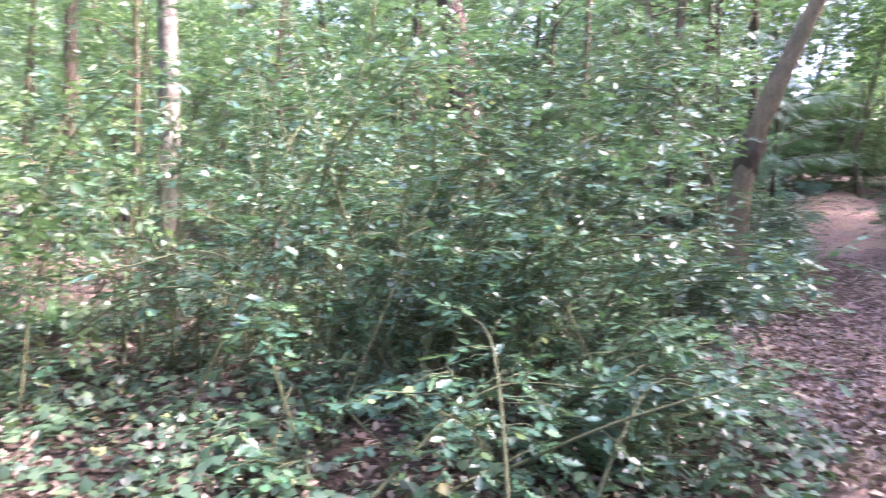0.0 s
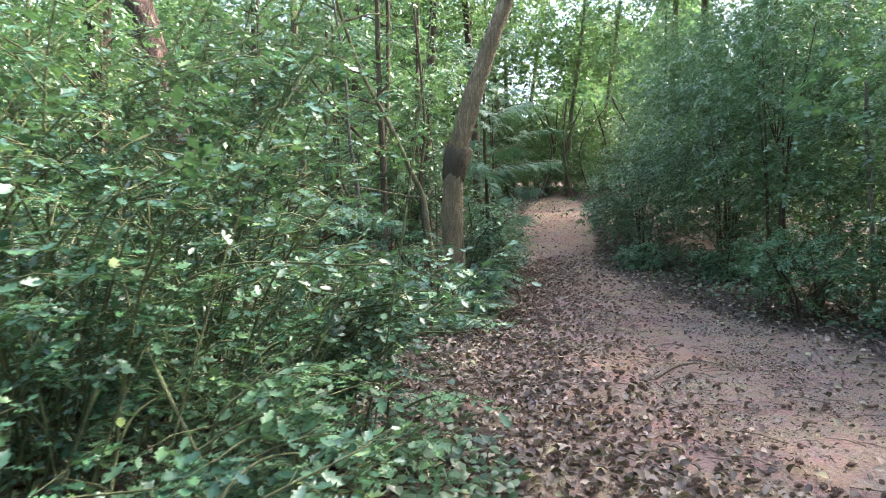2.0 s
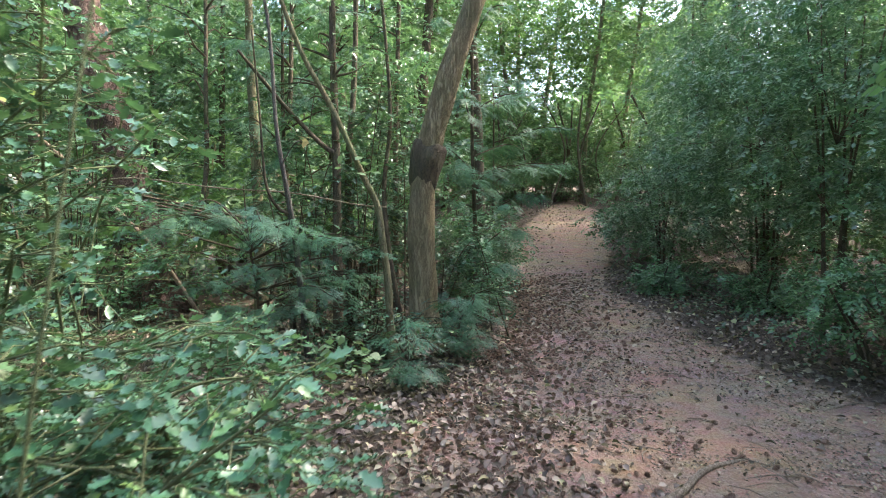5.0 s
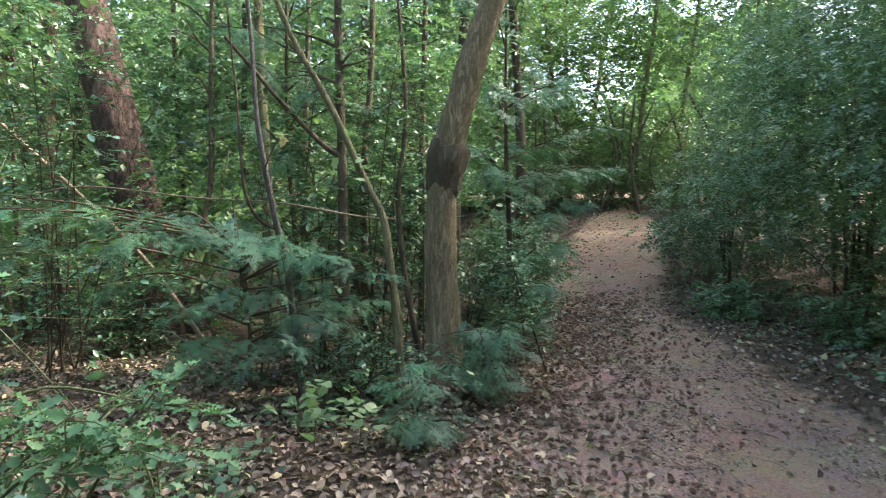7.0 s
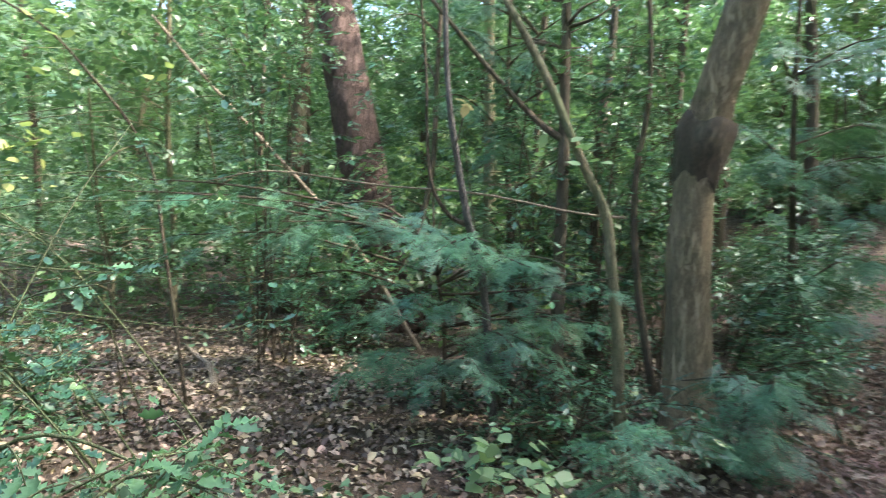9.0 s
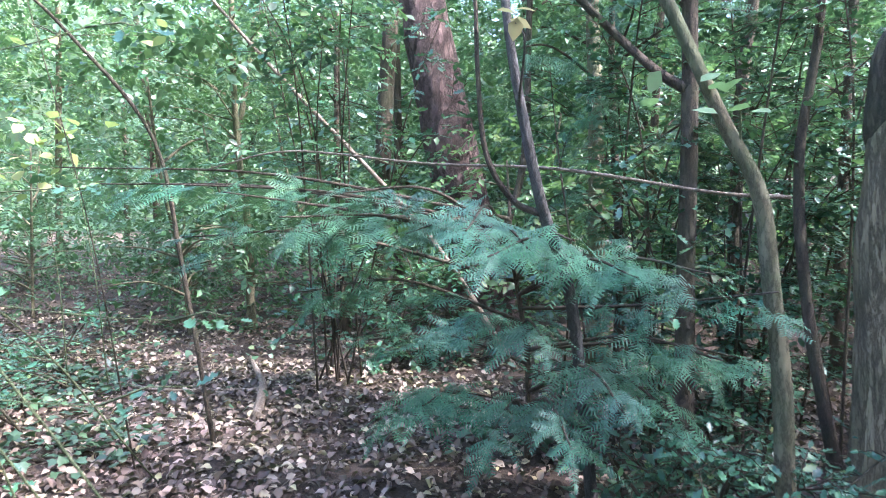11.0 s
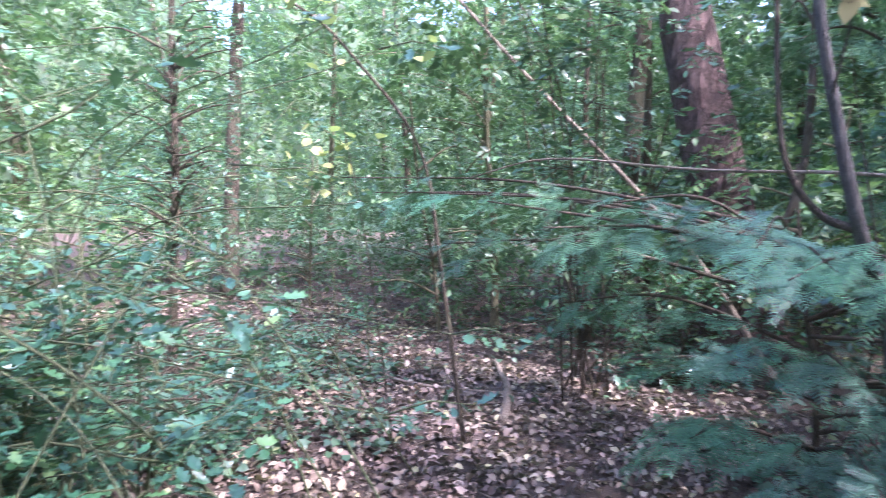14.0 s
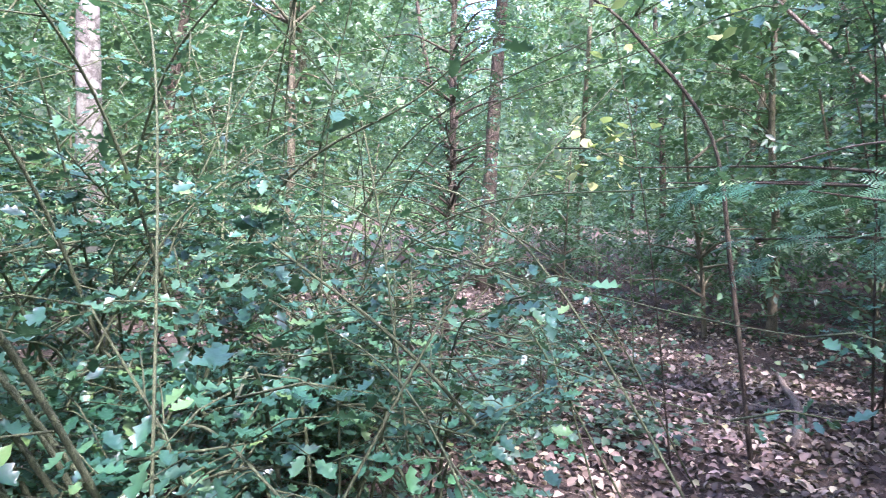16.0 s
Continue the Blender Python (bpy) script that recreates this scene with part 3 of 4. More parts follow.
yew("yew_tree", on_ground(8.3, 16.5), [(8.3, 16.5, 1.5), (8.3, 16.5, 3), (8.3, 16.5, 5)],
    [(7.6, 15.2, 2.6), (9.4, 15.2, 3.0), (10.0, 15.8, 3.2), (9.6, 15, 3.9), (8.4, 15, 4.4), (7.2, 15.6, 3.6), (8.2, 15, 2.2), (9, 15.3, 2.4), (7.4, 15.4, 1.5), (6.9, 15.8, 2.3), (8.8, 15.6, 5), (7.8, 15.6, 5.1)],
    "dark yew with drooping sprays beside the path", 18, 0.48)
yew("yew_tree", on_ground(3.1, 11.2), [(3.1, 11.2, 1.5), (3.0, 11.2, 3), (3.0, 11.2, 5)],
    [(2.3, 10.6, 3.0), (2.6, 10.4, 3.6), (3.2, 10.3, 3.3), (3.7, 10.4, 3.8), (4.0, 10.8, 3.2), (2.2, 11, 4.1), (3.3, 10.4, 4.4), (4.1, 10.7, 4.5), (2.7, 10.6, 4.9), (3.0, 10.5, 2.6), (3.8, 10.8, 2.5), (2.5, 10.8, 1.9), (3.3, 10.6, 1.5)],
    "dark yew with hanging sprays among the slim trees", 13, 0.42)
slim("dark_sapling", [(-2.35, 9.1, 0), (-2.33, 9.1, 1.2), (-2.3, 9.1, 2.2), (-2.38, 9.1, 3.4), (-2.3, 9.1, 4.6)], 0.045, M_DARKSTEM, "upright dark sapling with fine dense evergreen leaves",
     [((0, 0, 1.75), (0.75, 0.75, 0.75), 90, 50, 0.13), ((0, 0, 3.0), (0.9, 0.9, 1.1), 110, 50, 0.15)], M_HOLLY, size=0.045, limbs=34, limb_r=0.014)


def holly(name, base, stems, label, leaves_per=46, size=0.07, mat=None, single=0, stem_mat=None, fine=False, stem_r=0.011):
    """A holly thicket: long arching stems (root, tip in the world) with side twigs and spiny leaves."""
    t = thing(name, base, label, "holly")
    leaf, twig = Shape(), Shape()
    mesh_single = None
    made = 0
    for root, tip in stems:
        root, tip = np.array(root) - np.array(base), np.array(tip) - np.array(base)
        mid = root * 0.5 + tip * 0.5 + np.array((0, 0, 0.18 * np.linalg.norm(tip - root))) + rng.normal(size=3) * 0.1
        pts = np.array(spline([root, mid, tip], 8))
        s = Shape()
        s.tube(pts, np.linspace(stem_r, stem_r * 0.3, len(pts)), 5)
        part("stem", s.mesh("stem", True), stem_mat or M_GREENSTEM, t)
        at, dirs, lift = [], [], []
        heading = math.atan2(-(tip - root)[0], (tip - root)[1])
        for i in range(max(2, leaves_per // 7)):
            q = 1.0 if i == 0 else rng.uniform(0.07, 1)
            k = min(int(q * (len(pts) - 1)), len(pts) - 2)
            p = pts[k] + (pts[k + 1] - pts[k]) * rng.random()
            yaw = heading + (rng.normal(0, 0.3) if i == 0 else rng.choice((-1, 1)) * rng.uniform(0.4, 1.9))
            ln, up = size * rng.uniform(2.6, 4.6), rng.normal(0.1, 0.35)
            d = np.array((-math.sin(yaw) * math.cos(up), math.cos(yaw) * math.cos(up), math.sin(up)))
            end = p + d * ln + np.array((0, 0, -0.12 * ln))
            twig.tube([p, p + d * ln * 0.5 + np.array((0, 0, 0.01)), end], [0.0035, 0.0028, 0.0015], 4)
            for j in range(7):
                u = 0.2 + 0.8 * j / 6
                at.append(p * (1 - u) + end * u)
                dirs.append(yaw + (0 if j == 6 else (1 if j % 2 else -1) * rng.uniform(0.6, 1.25)))
                lift.append(up * 0.5 + rng.normal(-0.1, 0.3))
        at = np.array(at)
        n = len(at)
        turns = turns_of(np.array(dirs), np.array(lift), rng.normal(0, 0.35, n))
        sizes = size * rng.uniform(0.65, 1.3, n)
        cut = min(n, max(0, single - made)) if single else 0
        for i in range(cut):
            if mesh_single is None:
                one = Shape()
                one.add(*HOLLY_FINE)
                mesh_single = one.mesh("leaf", True)
                mesh_single.materials.append(mat or M_HOLLY)
            ob = part("leaf", mesh_single, None, t)
            ob.matrix_basis = Matrix.LocRotScale(Vector(at[i]), Matrix(turns[i].tolist()).to_quaternion(), Vector([sizes[i]] * 3))
        made += cut
        if cut < n:
            leaf.scatter(HOLLY_FINE if fine else HOLLY, at[cut:], turns[cut:], sizes[cut:])
    tagged(part("twigwork", twig.mesh("twigwork", True), stem_mat or M_GREENSTEM, t), kind="stuff")
    if leaf.n:
        tagged(part("foliage", leaf.mesh("foliage"), mat or M_HOLLY, t), kind="stuff")
    return t


def thicket(root_c, root_r, tip_c, tip_r, n):
    out = []
    for _ in range(n):
        rx, ry = rng.normal(size=2) * root_r
        x, y = root_c[0] + rx, root_c[1] + ry
        out.append(((x, y, float(height(x, y)) - 0.02), tuple(np.array(tip_c) + np.clip(rng.normal(size=3), -1.6, 1.6) * np.array(tip_r))))
    return out


LABEL = "holly thicket with glossy spiny leaves on arching green stems"
holly("holly_bush", on_ground(0.3, 4.5), thicket((0.3, 4.6), 0.5, (0.8, 4.0, 2.2), (0.55, 0.45, 0.5), 34), LABEL, 110, single=280)
holly("holly_bush", on_ground(0.9, 5.6), thicket((0.7, 5.8), 0.4, (1.6, 4.75, 2.4), (0.42, 0.35, 0.45), 26), LABEL, 95)
holly("holly_bush", on_ground(-0.8, 4.6), thicket((-0.9, 4.8), 0.5, (-0.7, 4.0, 1.9), (0.6, 0.5, 0.7), 26), LABEL, 90)
holly("holly_bush", on_ground(-2.2, 5.0), thicket((-2.2, 5.2), 0.6, (-1.9, 4.4, 1.9), (0.7, 0.6, 0.8), 26), LABEL, 90)
holly("holly_bush", on_ground(1.3, 4.6), thicket((1.2, 4.7), 0.35, (2.05, 4.4, 1.1), (0.38, 0.4, 0.25), 26), "low holly bush with fresh pale shoots over ivy", 90, mat=M_HOLLY)
holly("holly_bush", on_ground(0.5, 3.6), thicket((0.5, 3.6), 0.4, (0.7, 3.3, 0.6), (0.45, 0.35, 0.2), 12), "low holly bush with fresh pale shoots over ivy", 70, mat=M_HOLLY)
holly("holly_bush", on_ground(1.2, 3.7), thicket((1.1, 3.8), 0.4, (1.45, 3.6, 0.75), (0.42, 0.4, 0.2), 11), "low holly bush with fresh pale shoots over ivy", 90, 0.075, M_HOLLY_NEW)
holly("holly_bush", on_ground(-0.4, 3.4), thicket((-0.4, 3.5), 0.6, (-0.3, 3.1, 0.6), (0.7, 0.4, 0.25), 9), "low holly bush with fresh pale shoots over ivy", 80, 0.075)
holly("holly_seedling", on_ground(1.9, 6.2), thicket((1.7, 6.3), 0.35, (2.1, 6.1, 1.0), (0.28, 0.32, 0.17), 22), "bright green young holly shoots beside the path", 40, 0.08, M_HOLLY_NEW, 280)
holly("holly_bush", on_ground(-0.2, 7.0), thicket((-0.1, 7.0), 0.7, (0.1, 7.0, 1.4), (0.7, 0.5, 0.5), 34), "tangled holly thicket with long bare green stems", 100, 0.08)
holly("holly_bush", on_ground(-0.3, 5.9), thicket((-0.3, 5.9), 0.5, (0.0, 5.9, 1.75), (0.7, 0.4, 0.6), 24), "tangled holly thicket with long bare green stems", 100, 0.08)
holly("holly_bush", on_ground(0.6, 6.4), thicket((0.5, 6.3), 0.5, (1.2, 6.4, 0.9), (0.5, 0.35, 0.35), 18), "low dark glossy holly with pale shoots", 75, 0.075)
holly("holly_bush", on_ground(-1.2, 6.3), thicket((-1.2, 6.2), 0.7, (-1.1, 6.4, 2.1), (0.8, 0.6, 0.7), 34), "tangled holly thicket with long bare green stems", 100, 0.08)

slim("leafy_tree", [(-1.9, 13.6, 0), (-1.8, 13.4, 1.6), (-1.7, 13.0, 3), (-1.5, 12.6, 5.5)], 0.06, M_STEM, "young broadleaf tree with hanging glossy leaves",
     [((1.2, -1.9, 4.2), (1.4, 1.2, 1.2), 80, 26, 0.22), ((-0.4, -1.6, 3.9), (1.5, 1.2, 1.4), 60, 24, 0.22)], M_MID, template=OVAL, size=0.1, limbs=7, limb_r=0.012)
slim("leafy_tree", [(-3.9, 8.0, 0), (-3.8, 8.0, 2), (-3.9, 8.0, 5.5)], 0.06, M_STEM, "young broadleaf tree with layered green leaves",
     [((0, 0, 3.8), (1.6, 1.6, 1.8), 80, 22, 0.25)], M_MID, template=SMALL, size=0.11)
slim("dark_holly_tree", [(1.0, 12.6, 0), (1.9, 12.9, 2.0), (2.0, 13.0, 4), (2.0, 13.2, 7)], 0.05, M_DARKSTEM, "dark evergreen tree with small glossy leaves",
     [((0.9, 0.6, 5.0), (1.0, 1.0, 1.6), 70, 24, 0.2)], M_DARK, size=0.085)
slim("dark_holly_tree", [(-0.6, 13.9, 0), (-0.7, 13.8, 2.5), (-0.6, 13.6, 6)], 0.05, M_DARKSTEM, "dark evergreen tree beside the pine trunk",
     [((-0.3, -0.2, 4.2), (1.1, 0.9, 2.0), 110, 26, 0.2)], M_DARK, size=0.09)
slim("dark_holly_tree", [(3.2, 13.6, 0), (3.3, 13.6, 3), (3.4, 13.6, 7)], 0.06, M_DARKSTEM, "dark evergreen tree with small glossy leaves",
     [((0.2, 0, 3.6), (1.5, 1.1, 2.6), 170, 26, 0.2)], M_DARK, size=0.09)
slim("dark_holly_tree", [(5.0, 13.0, 0), (5.0, 13.0, 3), (5.1, 13.0, 7)], 0.06, M_DARKSTEM, "dark evergreen tree with small glossy leaves",
     [((0.1, 0, 3.2), (1.2, 1.1, 2.8), 170, 26, 0.2)], M_DARK, size=0.09)

holly("bramble_tangle", on_ground(-0.4, 6.9), thicket((-0.5, 6.9), 0.9, (0.3, 7.1, 1.9), (1.1, 0.6, 0.7), 46), "tangle of long bare arching stems in the holly thicket", 9, 0.06, M_HOLLY, stem_mat=M_GREENSTEM, stem_r=0.006)
holly("bramble_tangle", on_ground(0.2, 4.9), thicket((0.2, 5.0), 0.7, (0.9, 4.2, 2.3), (0.8, 0.5, 0.6), 22), "tangle of long bare arching stems in the holly thicket", 9, 0.06, M_HOLLY, stem_mat=M_GREENSTEM, stem_r=0.006)

DARK_HOLLY = "dark holly growing among slim tree stems behind the yew"
holly("dark_holly", on_ground(3.4, 10.6), thicket((3.4, 10.6), 0.35, (3.4, 10.4, 2.7), (0.6, 0.4, 0.7), 11), DARK_HOLLY, 220, 0.075, stem_mat=M_DARKSTEM)
holly("dark_holly", on_ground(4.1, 10.7), thicket((4.1, 10.8), 0.3, (4.15, 10.4, 2.4), (0.35, 0.35, 0.9), 10), DARK_HOLLY, 220, 0.075, stem_mat=M_DARKSTEM)
holly("dark_holly", on_ground(3.6, 9.5), thicket((3.6, 9.5), 0.35, (3.55, 9.2, 0.75), (0.5, 0.3, 0.2), 16), "low dark holly under the slim tree stems", 80, 0.06, stem_mat=M_DARKSTEM)
holly("dark_holly", on_ground(5.2, 10.3), thicket((5.15, 10.4), 0.25, (5.2, 10.1, 1.3), (0.3, 0.3, 0.55), 9), "dark holly at the path edge behind the leaning tree", 200, 0.07, stem_mat=M_DARKSTEM)
holly("dark_holly", on_ground(0.9, 12.6), thicket((0.9, 12.6), 0.5, (0.8, 12.3, 1.5), (0.8, 0.4, 0.4), 10), "dark holly in front of the pine trunk", 200, 0.08, stem_mat=M_DARKSTEM)
holly("dark_holly", on_ground(4.5, 11.6), thicket((4.5, 11.6), 0.4, (4.4, 11.2, 3.0), (0.5, 0.4, 0.8), 9), DARK_HOLLY, 220, 0.08, stem_mat=M_DARKSTEM)

holly("dark_holly", on_ground(0.5, 11.5), thicket((0.5, 11.5), 0.2, (0.75, 10.5, 3.6), (0.75, 0.4, 0.5), 10), "dark holly tree with hanging glossy leaves", 150, 0.085, stem_mat=M_DARKSTEM)
holly("low_holly", on_ground(-1.9, 9.4), thicket((-1.9, 9.4), 0.6, (-1.8, 9.2, 0.42), (0.7, 0.5, 0.14), 24), "low dark holly growth around the sapling", 60, 0.065, stem_mat=M_DARKSTEM)
holly("low_holly", on_ground(-2.9, 10.6), thicket((-2.9, 10.6), 0.6, (-2.9, 10.4, 0.5), (0.8, 0.5, 0.2), 20), "low dark holly growth beside the clearing", 60, 0.07, stem_mat=M_DARKSTEM)
holly("low_holly", on_ground(-1.0, 8.2), thicket((-1.0, 8.2), 0.5, (-0.9, 8.0, 0.5), (0.6, 0.4, 0.2), 20), "low dark holly growth beside the clearing", 60, 0.065, stem_mat=M_DARKSTEM)

# shrubs at the right of the path
def shrub(name, x, y, crowns, label, mat=M_DARK, size=0.085, stems=5, h=2.5, template=SMALL, group=""):
    t = thing(name, on_ground(x, y), label, "shrub", group)
    leaves = Shape()
    for i in range(stems):
        s = Shape()
        a = 2 * math.pi * i / stems + rng.random()
        rr = rng.uniform(0.2, 0.5)
        pts = spline([(0.12 * math.cos(a), 0.12 * math.sin(a), 0), (rr * 0.6 * math.cos(a), rr * 0.6 * math.sin(a), h * 0.4), (rr * 1.6 * math.cos(a + 0.4), rr * 1.6 * math.sin(a + 0.4), h)], 5)
        s.tube(pts, np.linspace(0.03, 0.01, len(pts)), 6, 0.2)
        part("stem", s.mesh("stem", True), M_DARKSTEM, t)
    s = Shape()
    for centre, rad, clumps, per, sigma in crowns:
        c = crown(leaves, template, centre, rad, int(clumps * 1.3), per * 1.3, size, sigma)
        limb_set(s, [(0, 0, 0.1), (0, 0, h * 0.35), (0, 0, h * 0.6)], c[:10], 0.012)
    tagged(part("branchwork", s.mesh("branchwork", True), M_DARKSTEM, t), kind="stuff")
    tagged(part("foliage", leaves.mesh("foliage"), mat, t), kind="stuff")
    return t


EV = "dense dark evergreen shrub beside the path"
shrub("evergreen_shrub", 10.9, 13.6, [((0, 0, 1.4), (1.5, 1.5, 1.3), 169, 51, 0.16)], EV, h=2.2)
shrub("evergreen_shrub", 10.6, 10.6, [((0, 0, 2.6), (1.7, 1.7, 2.3), 299, 54, 0.17)], EV, h=4)
shrub("evergreen_shrub", 9.3, 8.3, [((0.3, 0, 3.0), (1.5, 1.5, 2.0), 260, 51, 0.17)], EV, h=4)
shrub("evergreen_shrub", 12.2, 12.4, [((0, 0, 3.6), (2, 2, 3), 299, 54, 0.2)], EV, h=5)
shrub("evergreen_shrub", 9.6, 6.4, [((0, 0, 2.4), (1.5, 1.5, 2.1), 234, 48, 0.17)], EV, h=4)
shrub("evergreen_shrub", 8.3, 6.9, [((0, 0, 0.8), (0.8, 0.8, 0.6), 78, 39, 0.13)], "low pale-green shrub at the path edge", M_HOLLY_NEW, 0.075, h=1.0)
shrub("evergreen_shrub", 8.8, 4.6, [((0, 0, 2.0), (1.3, 1.3, 1.8), 182, 45, 0.17)], EV, h=3.5)
shrub("evergreen_shrub", 13.6, 15.6, [((0, 0, 3.4), (2, 2, 3), 286, 48, 0.22)], EV, h=5)
shrub("evergreen_shrub", 6.6, 13.4, [((0, 0, 0.9), (0.8, 0.9, 0.8), 104, 42, 0.15)], "low dark shrub at the path edge", h=1.5)

for x, y, k in ((9.3, 11.5, 0.6), (8.5, 5.4, 1.0), (12.3, 16.2, 1.1), (8.9, 3.2, 1.2), (9.7, 9.6, 0.7)):
    shrub("low_shrub", x, y, [((0, 0, 0.5 * k), (0.8 * k, 0.8 * k, 0.5 * k), 55, 30, 0.13)], "low dark leafy growth at the path edge", M_DARK, 0.08, stems=4, h=0.9 * k, group="low growth along the path")

slim("pale_sapling", [(9.0, 6.5, 0), (8.8, 6.4, 1.4), (8.55, 6.3, 2.6), (8.4, 6.2, 3.2)], 0.035, M_PALE, "leaning pale sapling with fresh bright leaves",
     [((-0.5, -0.2, 2.9), (0.7, 0.7, 0.5), 26, 12, 0.15)], M_HOLLY_NEW, template=OVAL, size=0.13, limbs=5, limb_r=0.01)

# ---- the surrounding wood: a few grown trees, copied ----
def grown(name, label, mat, centre, rad, clumps, per, size, sigma, h, r, bark):
    lean = rng.normal(0, 0.35, 2)
    return tree(name, (0, 0, 0), [(0, 0, 0), (lean[0] * 0.3, lean[1] * 0.3, h * 0.3), (lean[0], lean[1], h * 0.65), (lean[0] * 1.4, lean[1] * 1.4, h)], r, bark, mat,
                [(centre, rad, clumps, per, sigma)], label, "tree", size=size, limbs=16, sides=7, layered=True, group="trees of the surrounding wood")


PROTO = [
    grown("woodland_tree", "tall woodland tree with mid-green leaves down to the undergrowth", M_MID, (0, 0, 5.6), (2.6, 2.6, 5.4), 190, 34, 0.18, 0.5, 10, 0.1, M_DARKSTEM),
    grown("woodland_tree", "yellow-green woodland tree, sunlit tone in its leaf colour, slender trunk", M_BRIGHT, (0, 0, 5.6), (2.6, 2.6, 5.3), 180, 32, 0.19, 0.52, 10, 0.1, M_STEM),
    grown("woodland_tree", "dark evergreen woodland tree with dense foliage", M_DARK, (0, 0, 4.9), (2.3, 2.3, 4.8), 230, 30, 0.16, 0.38, 9, 0.09, M_DARKSTEM),
    grown("understorey_shrub", "leafy understorey shrub with thin stems", M_MID, (0, 0, 1.5), (1.6, 1.6, 1.5), 80, 26, 0.13, 0.32, 3.0, 0.03, M_STEM),
    grown("understorey_shrub", "pale understorey shrub, sunlit tone in its leaf colour, thin stems", M_BRIGHT, (0, 0, 1.6), (1.7, 1.7, 1.6), 80, 26, 0.14, 0.34, 3.0, 0.03, M_STEM),
    grown("shade_canopy_tree", "tall tree added for shade, with a high spreading crown", M_MID, (0, 0, 9.5), (3.6, 3.6, 3.2), 300, 30, 0.2, 0.5, 12, 0.16, M_DARKSTEM),
]
for p, (px, py) in zip(PROTO, ((-6, -9), (-2, -10), (2, -9.5), (-9, 2), (-12, 4), (12, -6))):
    p.location = (px, py, float(height(px, py)))


def scatter_wood():
    wood = random.Random(11)
    placed = []

    def blocked(x, y, gap, margin):
        l, r = path_side(x, y)
        if l > -margin and r > -margin:
            return True
        return any((x - a) ** 2 + (y - c) ** 2 < gap ** 2 for a, c in placed)

    def put(kind, x, y, k):
        placed.append((x, y))
        copy_thing(PROTO[kind], pose(x, y, float(height(x, y)) - 0.05, 0, 0, wood.uniform(0, 360)) @ Matrix.Scale(k, 4))

    # added tall trees, crowns mostly above view, that keep sun off the path
    for x, y in ((11.5, 1.5), (12.5, 5.5), (13.5, 9.5), (15, 13.5), (10, -2.5), (9.2, 19.5), (6.8, 17.8), (18, 16.8), (18.6, 20.2), (20.5, 24)):
        put(5, x, y, wood.uniform(0.95, 1.15))
    # more added crowns, to dim the light over the holly and the clearing
    for x, y in ((-3.6, 2.6), (-1.0, 15.8), (-7.5, 13.0), (-8.5, 3.0)):
        put(5, x, y, wood.uniform(0.95, 1.1))
    for x, y in ((12.6, 3.4), (13.6, 7.4), (14.6, 11.4), (11.8, -0.6)):
        put(2, x, y, wood.uniform(0.95, 1.1))
    for x, y, k in ((11.6, 9.4, 1), (11.4, 6.6, 0.9), (12.6, 11.2, 1), (10.9, 4.6, 1), (13, 5.2, 1.1), (14.3, 9.2, 1.2), (15.4, 12.9, 1.2)):
        put(3, x, y, k)
    for _ in range(14):
        put(wood.choice((3, 3, 4)), wood.uniform(9, 25), wood.uniform(27, 34), wood.uniform(1.1, 1.6))
    # where the path turns out of sight
    for x, y, kind, k in ((13.5, 26.5, 1, 1.15), (16, 25.4, 1, 1.1), (18.5, 26.5, 1, 1.2), (11.5, 28, 1, 1.2), (15.2, 29.5, 1, 1.3), (17.2, 31.5, 1, 1.4), (13, 32, 1, 1.4), (9.8, 24.5, 0, 0.9), (18, 21.5, 2, 0.8),
                          (13, 24.6, 4, 0.9), (15, 24.2, 3, 0.8), (16.8, 23.3, 4, 0.9), (11.4, 23.6, 3, 0.9), (18.4, 23, 3, 1), (14.2, 27.6, 4, 1.2), (10.3, 21.4, 3, 0.8), (12.2, 25.8, 3, 1.1), (14.1, 25.2, 4, 1.0), (15.9, 26.2, 3, 1.1), (17.4, 24.8, 4, 1.1), (19.6, 25, 3, 1.2), (21, 22.4, 3, 1.2), (16.4, 28.2, 3, 1.3), (12.8, 29.4, 4, 1.4), (18.6, 28.8, 3, 1.4), (22.5, 27, 3, 1.4), (10.4, 26.6, 3, 1.3)):
        put(kind, x, y, k)
    for i in range(9):
        put(3, 11.2 + i * 1.1 + wood.uniform(-0.3, 0.3), 26.2 - 0.12 * i + wood.uniform(-0.5, 0.5), wood.uniform(0.6, 0.8))
    for x, y in ((2.2, 17.5), (4.4, 16.2), (5.6, 18.2), (-1.2, 17.2), (0.8, 19.5)):
        put(2, x, y, wood.uniform(0.9, 1.1))
    # ring of trees, dense where the camera looks
    start = len(placed)
    for _ in range(2600):
        a = radians(wood.uniform(-75, 115))
        d = wood.uniform(11, 30)
        x, y = 3 - d * math.sin(a), 6 + d * math.cos(a)
        if blocked(x, y, 2.5, 2.2) or len(placed) - start > 44:
            continue
        if abs(math.degrees(a) + 27) < 10 or (-9 < x < 2 and y < 14):
            continue
        put(wood.choice((0, 1, 0, 2) if math.degrees(a) > 5 else (0, 0, 2)), x, y, wood.uniform(0.9, 1.35))
    # behind the camera
    for i in range(9):
        a = radians(130 + i * 17)
        d = wood.uniform(11, 14)
        x, y = 3 - d * math.sin(a), 4 + d * math.cos(a)
        put(wood.choice((0, 2)), x, y, 1.1)
    # understorey on the left
    n = 0
